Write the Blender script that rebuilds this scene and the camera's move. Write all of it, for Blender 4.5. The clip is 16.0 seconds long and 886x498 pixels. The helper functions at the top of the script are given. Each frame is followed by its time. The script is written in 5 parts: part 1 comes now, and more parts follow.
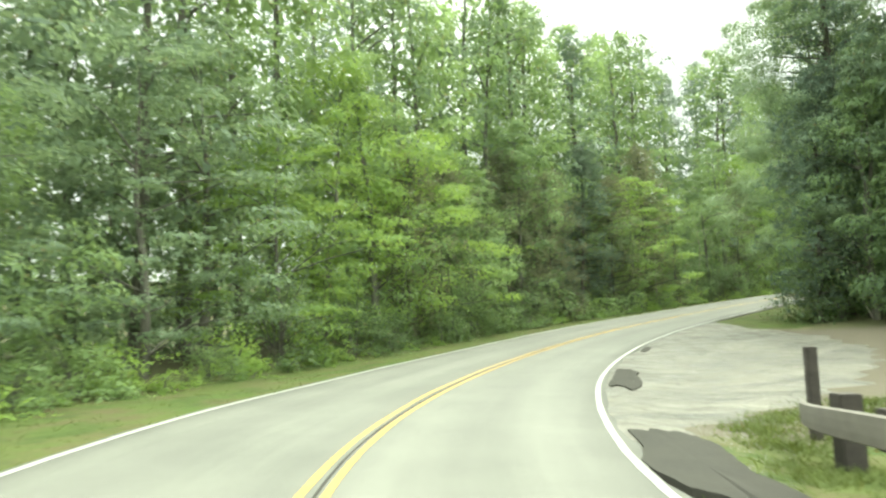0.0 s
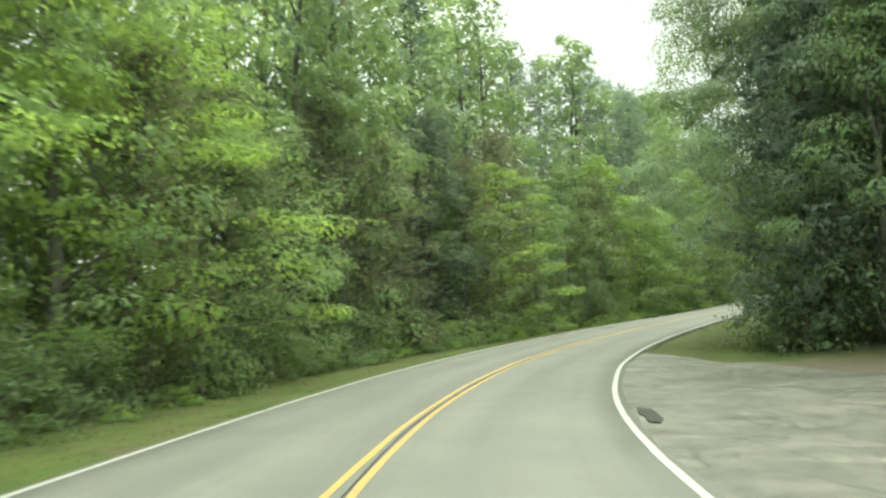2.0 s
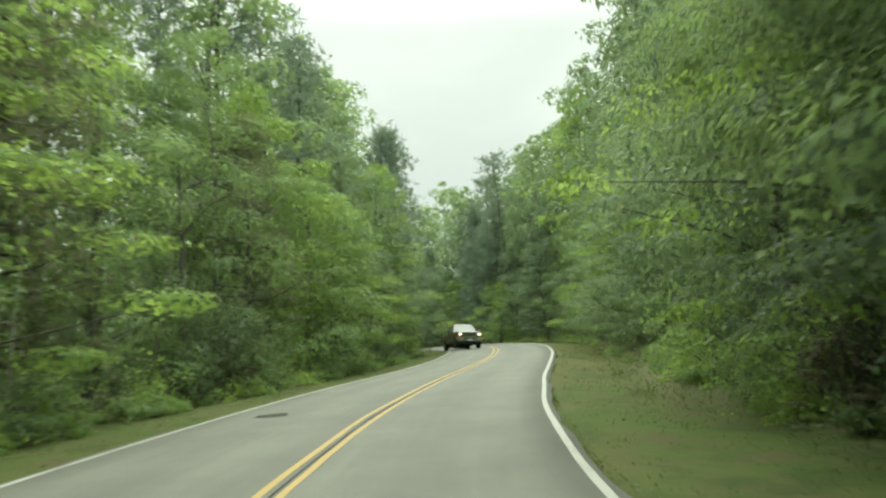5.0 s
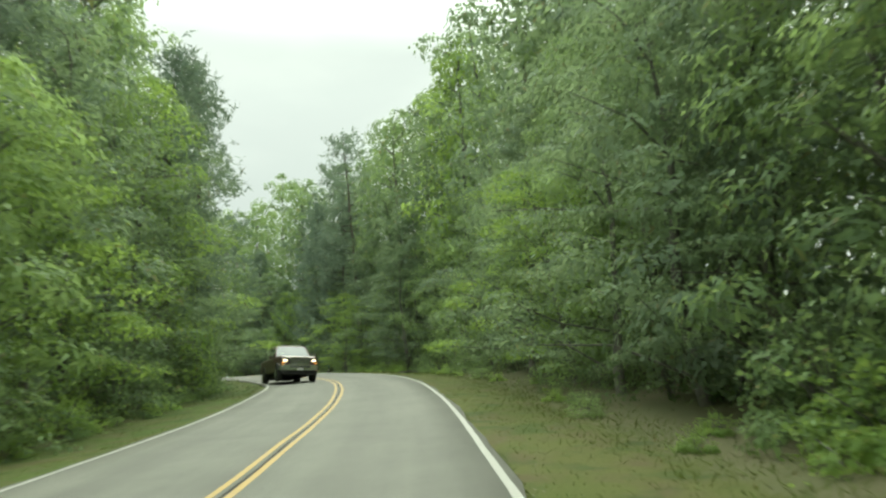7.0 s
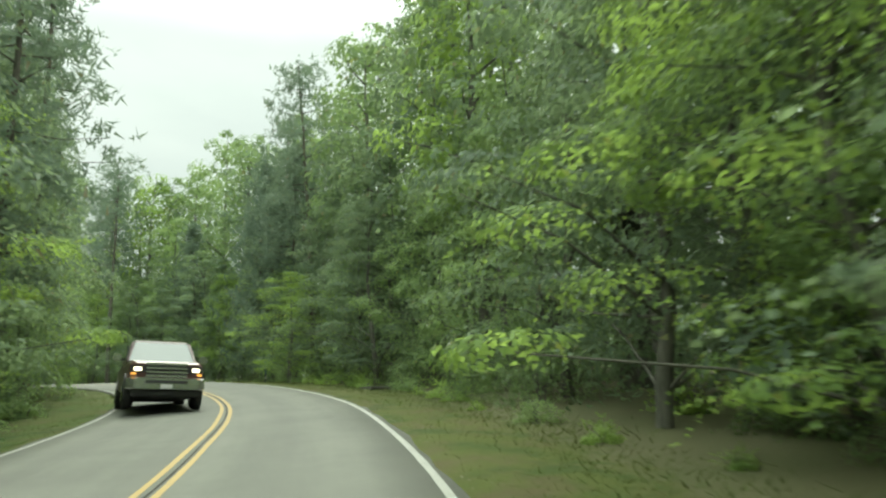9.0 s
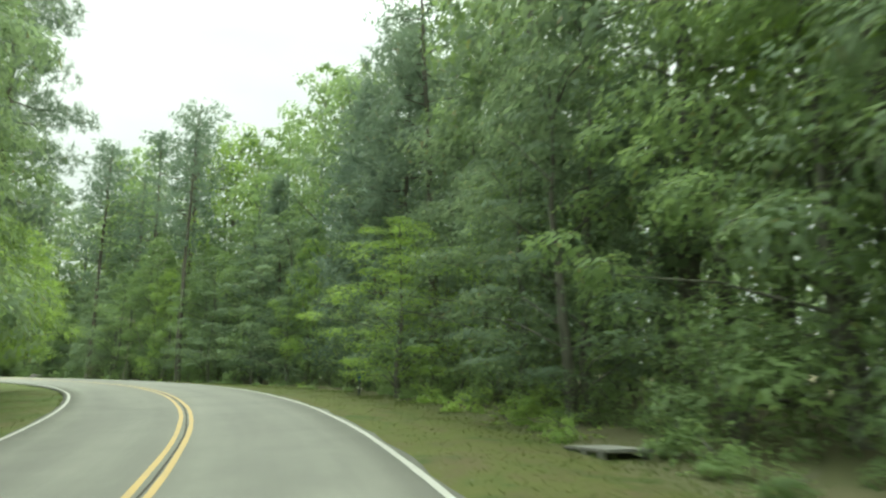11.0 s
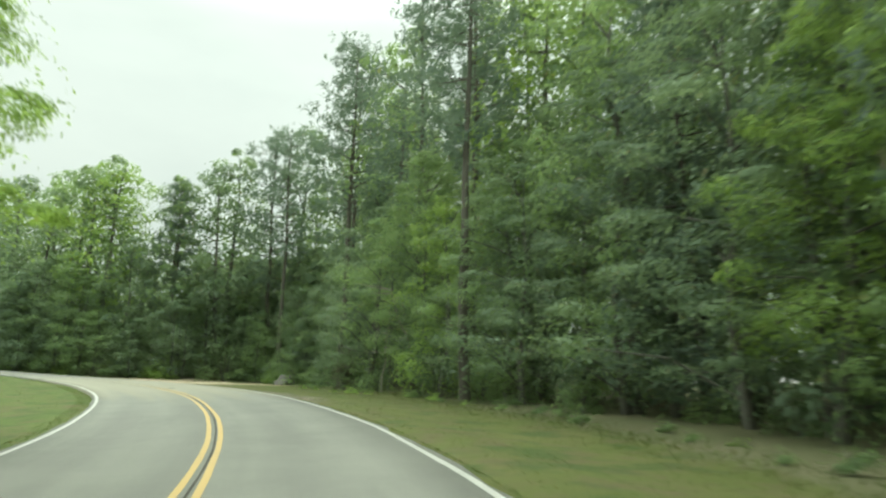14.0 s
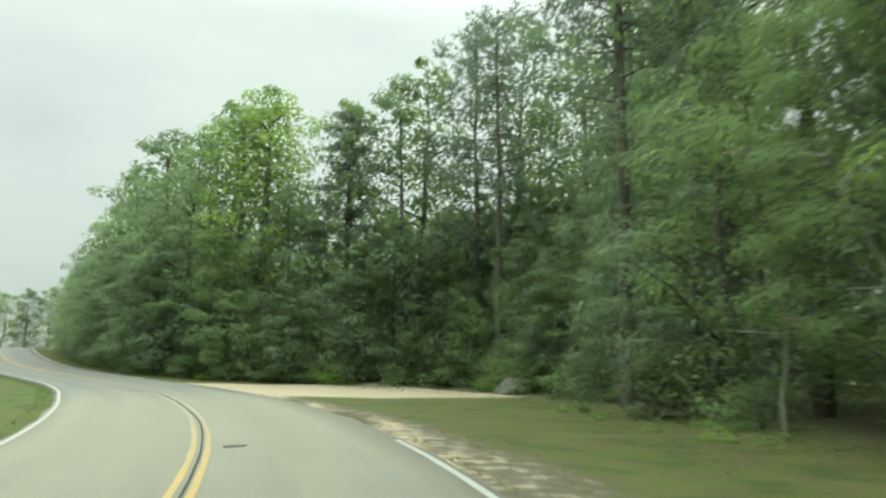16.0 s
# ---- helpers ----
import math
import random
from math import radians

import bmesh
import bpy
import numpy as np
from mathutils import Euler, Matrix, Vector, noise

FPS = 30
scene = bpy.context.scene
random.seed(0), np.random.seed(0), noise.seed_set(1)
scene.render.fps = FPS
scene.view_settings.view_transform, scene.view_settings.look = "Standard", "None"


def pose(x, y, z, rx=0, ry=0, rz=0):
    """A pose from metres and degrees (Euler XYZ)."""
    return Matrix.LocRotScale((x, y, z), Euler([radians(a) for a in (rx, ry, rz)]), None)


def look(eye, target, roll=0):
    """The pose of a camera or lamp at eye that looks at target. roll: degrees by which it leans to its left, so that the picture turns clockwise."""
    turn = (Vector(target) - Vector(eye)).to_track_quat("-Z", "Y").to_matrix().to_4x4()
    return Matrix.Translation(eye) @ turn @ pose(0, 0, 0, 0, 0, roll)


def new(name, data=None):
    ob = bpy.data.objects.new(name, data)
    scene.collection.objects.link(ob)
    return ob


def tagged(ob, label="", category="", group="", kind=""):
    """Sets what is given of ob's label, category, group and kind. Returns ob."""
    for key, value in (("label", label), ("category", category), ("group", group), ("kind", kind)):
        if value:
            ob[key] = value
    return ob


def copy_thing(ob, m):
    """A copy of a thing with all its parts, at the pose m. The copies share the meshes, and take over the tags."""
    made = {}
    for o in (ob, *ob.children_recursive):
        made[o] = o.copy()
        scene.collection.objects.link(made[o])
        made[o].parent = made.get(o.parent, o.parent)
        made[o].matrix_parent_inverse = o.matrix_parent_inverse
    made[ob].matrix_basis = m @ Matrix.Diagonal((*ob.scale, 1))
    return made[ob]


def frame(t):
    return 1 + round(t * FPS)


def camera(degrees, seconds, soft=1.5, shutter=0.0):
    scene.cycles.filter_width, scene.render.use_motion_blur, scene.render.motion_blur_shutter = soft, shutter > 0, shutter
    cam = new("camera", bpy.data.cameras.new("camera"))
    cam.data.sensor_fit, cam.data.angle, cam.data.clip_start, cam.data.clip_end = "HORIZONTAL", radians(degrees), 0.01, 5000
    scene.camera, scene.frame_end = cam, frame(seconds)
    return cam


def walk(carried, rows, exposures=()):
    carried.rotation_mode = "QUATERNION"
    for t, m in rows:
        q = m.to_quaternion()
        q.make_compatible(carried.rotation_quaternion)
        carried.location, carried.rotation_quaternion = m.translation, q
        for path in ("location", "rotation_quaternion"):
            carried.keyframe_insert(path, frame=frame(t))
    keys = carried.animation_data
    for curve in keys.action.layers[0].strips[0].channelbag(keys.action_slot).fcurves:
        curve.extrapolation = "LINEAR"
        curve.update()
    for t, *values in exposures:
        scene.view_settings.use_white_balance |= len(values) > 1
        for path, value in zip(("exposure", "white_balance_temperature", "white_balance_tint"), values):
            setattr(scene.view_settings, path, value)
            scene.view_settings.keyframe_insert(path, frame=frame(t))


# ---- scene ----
cam = camera(61.3, 16.0, soft=2.3, shutter=0.4)
ROWS = [
    (0.0, 0.000, 0.000, 1.550, 96.03, 1.85, 0.88),
    (0.5, -0.186, 3.714, 1.545, 96.40, 2.01, -2.43),
    (1.0, -0.156, 7.475, 1.535, 96.78, 2.12, -5.85),
    (1.5, 0.155, 11.355, 1.558, 97.36, 2.31, -9.55),
    (2.0, 0.749, 15.258, 1.649, 98.00, 2.55, -13.65),
    (2.5, 1.668, 19.331, 1.730, 98.63, 2.80, -18.16),
    (3.0, 2.899, 23.444, 1.864, 99.36, 2.86, -22.96),
    (3.5, 4.570, 27.495, 2.113, 99.92, 2.82, -27.63),
    (4.0, 6.520, 31.451, 2.354, 100.36, 2.89, -32.51),
    (4.5, 8.812, 35.185, 2.617, 100.61, 2.92, -37.30),
    (5.0, 11.463, 38.804, 2.914, 100.77, 3.26, -41.54),
    (5.7, 15.606, 43.483, 3.391, 101.13, 3.74, -46.71),
    (6.4, 20.111, 47.761, 3.917, 101.54, 3.65, -50.81),
    (7.0, 24.160, 51.222, 4.386, 101.82, 3.24, -53.52),
    (7.5, 27.602, 54.034, 4.774, 101.90, 2.72, -55.23),
    (8.0, 31.078, 56.830, 5.144, 101.85, 2.25, -56.33),
    (8.5, 34.614, 59.629, 5.481, 101.86, 2.24, -56.54),
    (9.1, 38.823, 63.096, 5.912, 101.88, 1.81, -55.80),
    (9.8, 43.669, 67.443, 6.454, 101.88, 0.78, -53.80),
    (10.4, 47.795, 71.560, 6.925, 101.84, -0.08, -51.15),
    (11.0, 51.919, 76.160, 7.376, 101.73, -0.48, -47.68),
    (11.5, 55.301, 80.393, 7.726, 101.54, -0.17, -44.21),
    (12.0, 58.387, 84.847, 8.068, 101.43, -0.13, -40.75),
    (12.5, 61.226, 89.553, 8.403, 101.45, -0.46, -37.26),
    (13.0, 63.785, 94.557, 8.737, 101.35, -1.12, -33.58),
    (13.5, 65.970, 99.660, 9.036, 101.09, -1.50, -29.85),
    (14.0, 67.999, 105.265, 9.321, 100.76, -1.41, -26.15),
    (14.5, 69.732, 111.094, 9.567, 100.71, -1.26, -22.74),
    (15.0, 71.154, 117.052, 9.794, 100.41, -1.14, -19.34),
    (15.5, 72.282, 123.056, 10.039, 99.89, -1.09, -15.09),
    (16.0, 73.129, 129.345, 10.251, 99.75, -0.85, -10.60),
]

walk(cam, [(t, pose(x, y, z, rx, ry, rz)) for t, x, y, z, rx, ry, rz in ROWS],
     exposures=[(0.0, 0.94, 6850, -5), (0.4, 0.54, 6850, -5), (1.0, 0.46, 6850, -5), (2.5, 0.56, 6850, -6), (4.0, 0.54, 6850, -7), (5.0, 0.20, 6850, -7), (8.0, 0.16, 6700, -7), (11.0, 0.36, 6650, -9), (13.0, 0.22, 6650, -8), (16.0, 0.0, 6450, -7)])

# ---- world and sun ----
SUN_AZ, SUN_EL = radians(40), radians(56)      # from +x towards +y
world = bpy.data.worlds.new("overcast_sky")
scene.world = world
world.use_nodes = True
wn, wl = world.node_tree.nodes, world.node_tree.links
wn.clear()
sky = wn.new("ShaderNodeTexSky")
sky.sky_type, sky.sun_disc = 'NISHITA', False
sky.sun_elevation, sky.sun_rotation = SUN_EL, radians(90) - SUN_AZ
clear = wn.new("ShaderNodeBackground")
clear.inputs[1].default_value = 0.012
wl.new(sky.outputs[0], clear.inputs[0])
co = wn.new("ShaderNodeTexCoord")
cl = wn.new("ShaderNodeTexNoise")
cl.inputs["Scale"].default_value, cl.inputs["Detail"].default_value = 2.2, 5
stretch = wn.new("ShaderNodeMapping")
stretch.inputs["Scale"].default_value = (1, 1, 2.6)
wl.new(co.outputs["Generated"], stretch.inputs[0])
wl.new(stretch.outputs[0], cl.inputs["Vector"])
cloud = wn.new("ShaderNodeValToRGB")
cloud.color_ramp.elements[0].position, cloud.color_ramp.elements[0].color = 0.30, (0.80, 0.83, 0.82, 1)
cloud.color_ramp.elements[1].position, cloud.color_ramp.elements[1].color = 0.62, (0.98, 1.0, 0.97, 1)
wl.new(cl.outputs["Fac"], cloud.inputs[0])
sep = wn.new("ShaderNodeSeparateXYZ")
wl.new(co.outputs["Generated"], sep.inputs[0])
lift = wn.new("ShaderNodeMapRange")                # thin cloud, far brighter higher up than near the horizon
lift.interpolation_type = 'SMOOTHSTEP'
for k, v in zip(range(1, 5), (0.44, 0.68, 0.0, 4.0)):
    lift.inputs[k].default_value = v
wl.new(sep.outputs["Z"], lift.inputs[0])
low = wn.new("ShaderNodeMapRange")
for k, v in zip(range(1, 5), (-0.05, 0.40, 0.50, 0.92)):
    low.inputs[k].default_value = v
wl.new(sep.outputs["Z"], low.inputs[0])
both = wn.new("ShaderNodeMath")
wl.new(lift.outputs[0], both.inputs[0])
wl.new(low.outputs[0], both.inputs[1])
over = wn.new("ShaderNodeBackground")
wl.new(cloud.outputs[0], over.inputs[0])
wl.new(both.outputs[0], over.inputs[1])
add = wn.new("ShaderNodeAddShader")
wl.new(clear.outputs[0], add.inputs[0])
wl.new(over.outputs[0], add.inputs[1])
wout = wn.new("ShaderNodeOutputWorld")
wl.new(add.outputs[0], wout.inputs[0])

sun = new("sun", bpy.data.lights.new("sun", 'SUN'))
sun.data.energy, sun.data.angle, sun.data.color = 1.5, radians(25), (1.0, 0.96, 0.86)
way = Vector((math.cos(SUN_EL) * math.cos(SUN_AZ), math.cos(SUN_EL) * math.sin(SUN_AZ), math.sin(SUN_EL)))
sun.matrix_world = look(way * 60 + Vector((40, 80, 0)), (40, 80, 0))


# ---- materials ----
class Mat:
    """A small builder of node materials."""

    def __init__(self, name):
        self.m = bpy.data.materials.new(name)
        self.m.use_nodes = True
        self.n, self.l = self.m.node_tree.nodes, self.m.node_tree.links
        self.b = self.n["Principled BSDF"]

    def put(self, node, key, value):
        sock = node.inputs[key]
        if hasattr(value, "links"):
            self.l.new(value, sock)
        else:
            sock.default_value = value

    def node(self, kind, **inputs):
        nd = self.n.new(kind)
        for k, v in inputs.items():
            self.put(nd, k.replace("_", " "), v)
        return nd

    def coords(self, which="Object", scale=(1, 1, 1)):
        c = self.n.new("ShaderNodeTexCoord").outputs[which]
        mp = self.n.new("ShaderNodeMapping")
        mp.inputs["Scale"].default_value = scale
        self.l.new(c, mp.inputs[0])
        return mp.outputs[0]

    def noise(self, vec, scale, detail=4, rough=0.55):
        return self.node("ShaderNodeTexNoise", Vector=vec, Scale=scale, Detail=detail, Roughness=rough).outputs["Fac"]

    def ramp(self, fac, *stops):
        r = self.n.new("ShaderNodeValToRGB")
        self.l.new(fac, r.inputs[0])
        e = r.color_ramp.elements
        while len(e) < len(stops):
            e.new(0.5)
        for el, (p, c) in zip(e, stops):
            el.position, el.color = p, (*c, 1) if len(c) == 3 else c
        return r.outputs[0]

    def mix(self, fac, a, b, how='MIX'):
        x = self.n.new("ShaderNodeMix")
        x.data_type, x.blend_type = 'RGBA', how
        for i, v in ((0, fac), (6, a), (7, b)):
            if hasattr(v, "links"):
                self.l.new(v, x.inputs[i])
            else:
                x.inputs[i].default_value = (*v, 1) if isinstance(v, tuple) and len(v) == 3 else v
        return x.outputs[2]

    def math(self, how, a, b=0.0):
        x = self.n.new("ShaderNodeMath")
        x.operation = how
        self.put(x, 0, a)
        self.put(x, 1, b)
        return x.outputs[0]

    def bump(self, height, strength=0.3, distance=0.02):
        bp = self.node("ShaderNodeBump", Height=height, Strength=strength, Distance=distance)
        self.l.new(bp.outputs[0], self.b.inputs["Normal"])
        return bp.outputs[0]

    def done(self, color=None, rough=None, metal=0.0, spec=0.5):
        if color is not None:
            self.put(self.b, "Base Color", (*color, 1) if isinstance(color, tuple) else color)
        if rough is not None:
            self.put(self.b, "Roughness", rough)
        self.b.inputs["Metallic"].default_value = metal
        self.b.inputs["Specular IOR Level"].default_value = spec
        return self.m


def leaf_material(name, dark, light, thin=0.35, rough=0.5):
    """Foliage: a colour of its own for each plant, a shade for each leaf, and some light let through."""
    k = Mat(name)
    who = k.n.new("ShaderNodeObjectInfo").outputs["Random"]
    each = k.n.new("ShaderNodeNewGeometry").outputs["Random Per Island"]
    bough = k.math('MULTIPLY', k.math('SUBTRACT', k.noise(k.n.new("ShaderNodeNewGeometry").outputs["Position"], 0.42, 2), 0.5), 1.5)
    f = k.math('ADD', k.math('ADD', k.math('MULTIPLY', who, 0.75), k.math('MULTIPLY', each, 0.22)), bough)
    c = k.ramp(f, (0.05, dark), (0.95, light))
    c = k.mix(k.math('MULTIPLY', k.math('GREATER_THAN', each, 0.985), 0.6), c, (0.20, 0.13, 0.06))
    k.done(c, rough, spec=0.2)
    tr = k.node("ShaderNodeBsdfTranslucent", Color=k.mix(0.5, c, (light[0] * 1.5, light[1] * 1.35, light[2] * 1.0)))
    mx = k.n.new("ShaderNodeMixShader")
    mx.inputs[0].default_value = thin
    k.l.new(k.b.outputs[0], mx.inputs[1])
    k.l.new(tr.outputs[0], mx.inputs[2])
    k.l.new(mx.outputs[0], k.n["Material Output"].inputs[0])
    return k.m


LEAF_BRIGHT = leaf_material("leaf_bright", (0.112, 0.186, 0.060), (0.262, 0.380, 0.106), 0.58, 0.6)
LEAF_MID = leaf_material("leaf_mid", (0.090, 0.143, 0.074), (0.213, 0.306, 0.130), 0.55, 0.6)
LEAF_DARK = leaf_material("leaf_dark", (0.091, 0.136, 0.094), (0.188, 0.261, 0.150), 0.52, 0.6)
NEEDLE = leaf_material("pine_needle", (0.093, 0.139, 0.110), (0.149, 0.204, 0.147), 0.42, 0.55)
NEEDLE_BROWN = leaf_material("pine_needle_brownish", (0.118, 0.142, 0.088), (0.185, 0.196, 0.122), 0.45, 0.6)
GRASS = leaf_material("grass_blade", (0.045, 0.074, 0.018), (0.088, 0.113, 0.032), 0.42, 0.7)
LEAF_DRY = leaf_material("dry_leaf", (0.085, 0.080, 0.055), (0.135, 0.125, 0.085), 0.25, 0.7)
VINE = leaf_material("vine_leaf", (0.084, 0.130, 0.063), (0.141, 0.205, 0.094), 0.50, 0.6)


def bark_material(name, a, b):
    k = Mat(name)
    v = k.coords("Object", (1, 1, 0.22))
    f = k.noise(v, 9, 6, 0.65)
    g = k.noise(k.coords("Object"), 1.1, 3)
    c = k.mix(k.math('MULTIPLY', g, 0.5), k.ramp(f, (0.32, a), (0.68, b)), (0.12, 0.14, 0.10))
    k.bump(f, 0.8, 0.03)
    return k.done(c, 0.9, spec=0.2)


BARK_PINE = bark_material("pine_bark", (0.036, 0.029, 0.025), (0.098, 0.080, 0.069))
BARK_DEAD = bark_material("dead_bark", (0.16, 0.14, 0.115), (0.34, 0.31, 0.27))
BARK_GREY = bark_material("grey_bark", (0.05, 0.046, 0.04), (0.15, 0.138, 0.118))

k = Mat("asphalt_worn")
uv = k.n.new("ShaderNodeUVMap").outputs[0]
gp = k.n.new("ShaderNodeNewGeometry").outputs["Position"]
grain, patchy = k.noise(gp, 90, 3, 0.7), k.noise(gp, 0.55, 5, 0.6)
streak = k.n.new("ShaderNodeMapping")
streak.inputs["Scale"].default_value = (1.0, 0.05, 1)
k.l.new(uv, streak.inputs[0])
along = k.noise(streak.outputs[0], 1.6, 4, 0.6)
c = k.ramp(k.math('ADD', k.math('MULTIPLY', patchy, 0.5), k.math('MULTIPLY', along, 0.5)), (0.33, (0.053, 0.055, 0.046)), (0.67, (0.150, 0.152, 0.127)))
c = k.mix(0.5, c, k.ramp(grain, (0.3, (0.048, 0.049, 0.041)), (0.7, (0.158, 0.161, 0.136))))
sepu = k.n.new("ShaderNodeSeparateXYZ")
k.l.new(uv, sepu.inputs[0])
tracks = k.math('MULTIPLY', k.math('SINE', k.math('MULTIPLY_ADD', sepu.outputs[0], 3.9)), 0.5)
c = k.mix(k.math('MULTIPLY', k.math('ADD', tracks, 0.5), 0.28), c, (0.05, 0.05, 0.044))
far_ = k.node("ShaderNodeVectorMath", Vector=gp)
far_.operation = 'DISTANCE'
far_.inputs[1].default_value = (71.5, 146.0, 9.2)
dust = k.math('MULTIPLY', k.ramp(k.math('ADD', k.math('DIVIDE', far_.outputs["Value"], 18.0), k.math('MULTIPLY', k.math('SUBTRACT', along, 0.5), 1.2)), (0.35, (1, 1, 1)), (0.80, (0, 0, 0))), 0.55)
c = k.mix(dust, c, (0.185, 0.172, 0.118))
k.bump(grain, 0.35, 0.006)
ASPHALT = k.done(c, 0.78, spec=0.4)

k = Mat("asphalt_dark")
gp = k.coords("Object")
g = k.noise(gp, 70, 4, 0.7)
k.bump(g, 0.5, 0.008)
ASPHALT_DARK = k.done(k.mix(k.noise(gp, 1.5), k.ramp(g, (0.3, (0.020, 0.020, 0.018)), (0.7, (0.046, 0.046, 0.041))), (0.052, 0.050, 0.042)), 0.95, spec=0.08)


def line_material(name, paint, under, dirt):
    k = Mat(name)
    gp = k.n.new("ShaderNodeNewGeometry").outputs["Position"]
    wear = k.math('ADD', k.math('MULTIPLY', k.noise(gp, 26, 5, 0.7), 0.6), k.math('MULTIPLY', k.noise(gp, 1.3, 3), 0.4))
    c = k.ramp(wear, (0.34, under), (0.44, paint), (0.8, tuple(min(1, v * 1.12) for v in paint)))
    drive = k.node("ShaderNodeVectorMath", Vector=gp)          # dirt carried onto the road from the drive
    drive.operation = 'DISTANCE'
    drive.inputs[1].default_value = (71.0, 157.0, 9.5)
    d = k.math('ADD', k.math('DIVIDE', drive.outputs["Value"], 22.0), k.math('MULTIPLY', k.math('SUBTRACT', wear, 0.5), 0.9))
    return k.done(k.mix(k.ramp(d, (0.45, (dirt, dirt, dirt)), (0.85, (0, 0, 0))), c, (0.165, 0.155, 0.108)), 0.6)


WHITE_LINE = line_material("road_paint_white", (0.240, 0.240, 0.218), (0.11, 0.11, 0.10), 0.3)
YELLOW_LINE = line_material("road_paint_yellow", (0.275, 0.182, 0.042), (0.13, 0.115, 0.075), 0.9)

k = Mat("ground_cover")
gp = k.n.new("ShaderNodeNewGeometry").outputs["Position"]
at_ = k.n.new("ShaderNodeAttribute")
at_.attribute_name = "cover"
sepc = k.n.new("ShaderNodeSeparateColor")
k.l.new(at_.outputs["Color"], sepc.inputs[0])
fine, mid_, big = k.noise(gp, 34, 5, 0.7), k.noise(gp, 3.2, 4), k.noise(gp, 0.35, 4)
turf = k.mix(fine, (0.032, 0.055, 0.012), (0.070, 0.098, 0.024))
# more olive on the right verge, partly windscreen veil put into the colour
turf = k.mix(k.math('MULTIPLY', at_.outputs["Alpha"], 0.8), turf, k.mix(fine, (0.042, 0.053, 0.012), (0.082, 0.090, 0.025)))
turf = k.mix(k.ramp(big, (0.42, (0, 0, 0)), (0.70, (0.55, 0.55, 0.55))), turf, (0.086, 0.082, 0.032))
turf = k.mix(k.ramp(k.noise(gp, 1.1, 6, 0.65), (0.46, (0, 0, 0)), (0.64, (0.85, 0.85, 0.85))), turf, (0.072, 0.061, 0.032))
turf = k.mix(k.ramp(k.noise(gp, 0.8, 7, 0.7), (0.50, (0, 0, 0)), (0.62, (0.75, 0.75, 0.75))), turf, (0.030, 0.050, 0.012))
litter = k.mix(fine, (0.070, 0.062, 0.040), (0.158, 0.136, 0.085))
litter = k.mix(k.ramp(big, (0.3, (0.35, 0.35, 0.35)), (0.6, (0.85, 0.85, 0.85))), litter, (0.066, 0.074, 0.032))
sand = k.mix(fine, (0.060, 0.054, 0.040), (0.125, 0.110, 0.082))
sand = k.mix(k.math('MULTIPLY', mid_, 0.5), sand, (0.05, 0.048, 0.028))
jitter = k.math('MULTIPLY', k.math('SUBTRACT', k.math('ADD', k.math('MULTIPLY', mid_, 0.6), k.math('MULTIPLY', fine, 0.4)), 0.5), 1.3)


def edge(f):
    return k.ramp(k.math('ADD', f, jitter), (0.42, (0, 0, 0)), (0.58, (1, 1, 1)))


c = k.mix(edge(sepc.outputs[0]), litter, turf)
c = k.mix(edge(sepc.outputs[1]), c, sand)
c = k.mix(edge(sepc.outputs[2]), c, k.mix(fine, (0.20, 0.165, 0.11), (0.36, 0.31, 0.22)))
k.bump(k.math('ADD', fine, mid_), 0.3, 0.03)
GROUND = k.done(c, 0.95, spec=0.15)

k = Mat("apron_concrete")
gp = k.n.new("ShaderNodeNewGeometry").outputs["Position"]
fine, mid_, big = k.noise(gp, 40, 5, 0.7), k.noise(gp, 1.5, 9, 0.72), k.noise(gp, 0.4, 4)
c = k.mix(fine, (0.060, 0.057, 0.047), (0.128, 0.122, 0.100))
c = k.mix(k.ramp(mid_, (0.505, (0, 0, 0)), (0.56, (0.85, 0.85, 0.85))), c, (0.045, 0.045, 0.038))
c = k.mix(k.ramp(big, (0.45, (0, 0, 0)), (0.65, (0.7, 0.7, 0.7))), c, (0.125, 0.118, 0.092))
flow = k.n.new("ShaderNodeMapping")                # damp streaks that run with the slope
flow.inputs["Rotation"].default_value, flow.inputs["Scale"].default_value = (0, 0, 0.35), (0.35, 1.0, 1.0)
k.l.new(gp, flow.inputs[0])
c = k.mix(k.ramp(k.noise(flow.outputs[0], 0.75, 7, 0.68), (0.48, (0, 0, 0)), (0.60, (0.8, 0.8, 0.8))), c, (0.058, 0.057, 0.044))
c = k.mix(k.ramp(k.noise(flow.outputs[0], 1.7, 6, 0.7), (0.54, (0, 0, 0)), (0.62, (0.6, 0.6, 0.6))), c, (0.150, 0.145, 0.112))
warp = k.mix(0.25, gp, k.node("ShaderNodeTexNoise", Vector=gp, Scale=1.7, Detail=5.0).outputs["Color"], 'ADD')
for scale_, thick_, deep_ in ((0.55, 0.022, 0.85), (1.9, 0.030, 0.6)):
    vo = k.node("ShaderNodeTexVoronoi", Vector=warp, Scale=scale_)
    vo.feature = 'DISTANCE_TO_EDGE'
    c = k.mix(k.ramp(vo.outputs["Distance"], (0.0, (deep_, deep_, deep_)), (thick_, (0, 0, 0))), c, (0.032, 0.034, 0.026))
k.bump(k.math('ADD', fine, k.math('MULTIPLY', mid_, 2.0)), 0.5, 0.03)
APRON = k.done(c, k.ramp(mid_, (0.4, (0.8, 0.8, 0.8)), (0.6, (0.45, 0.45, 0.45))), spec=0.4)


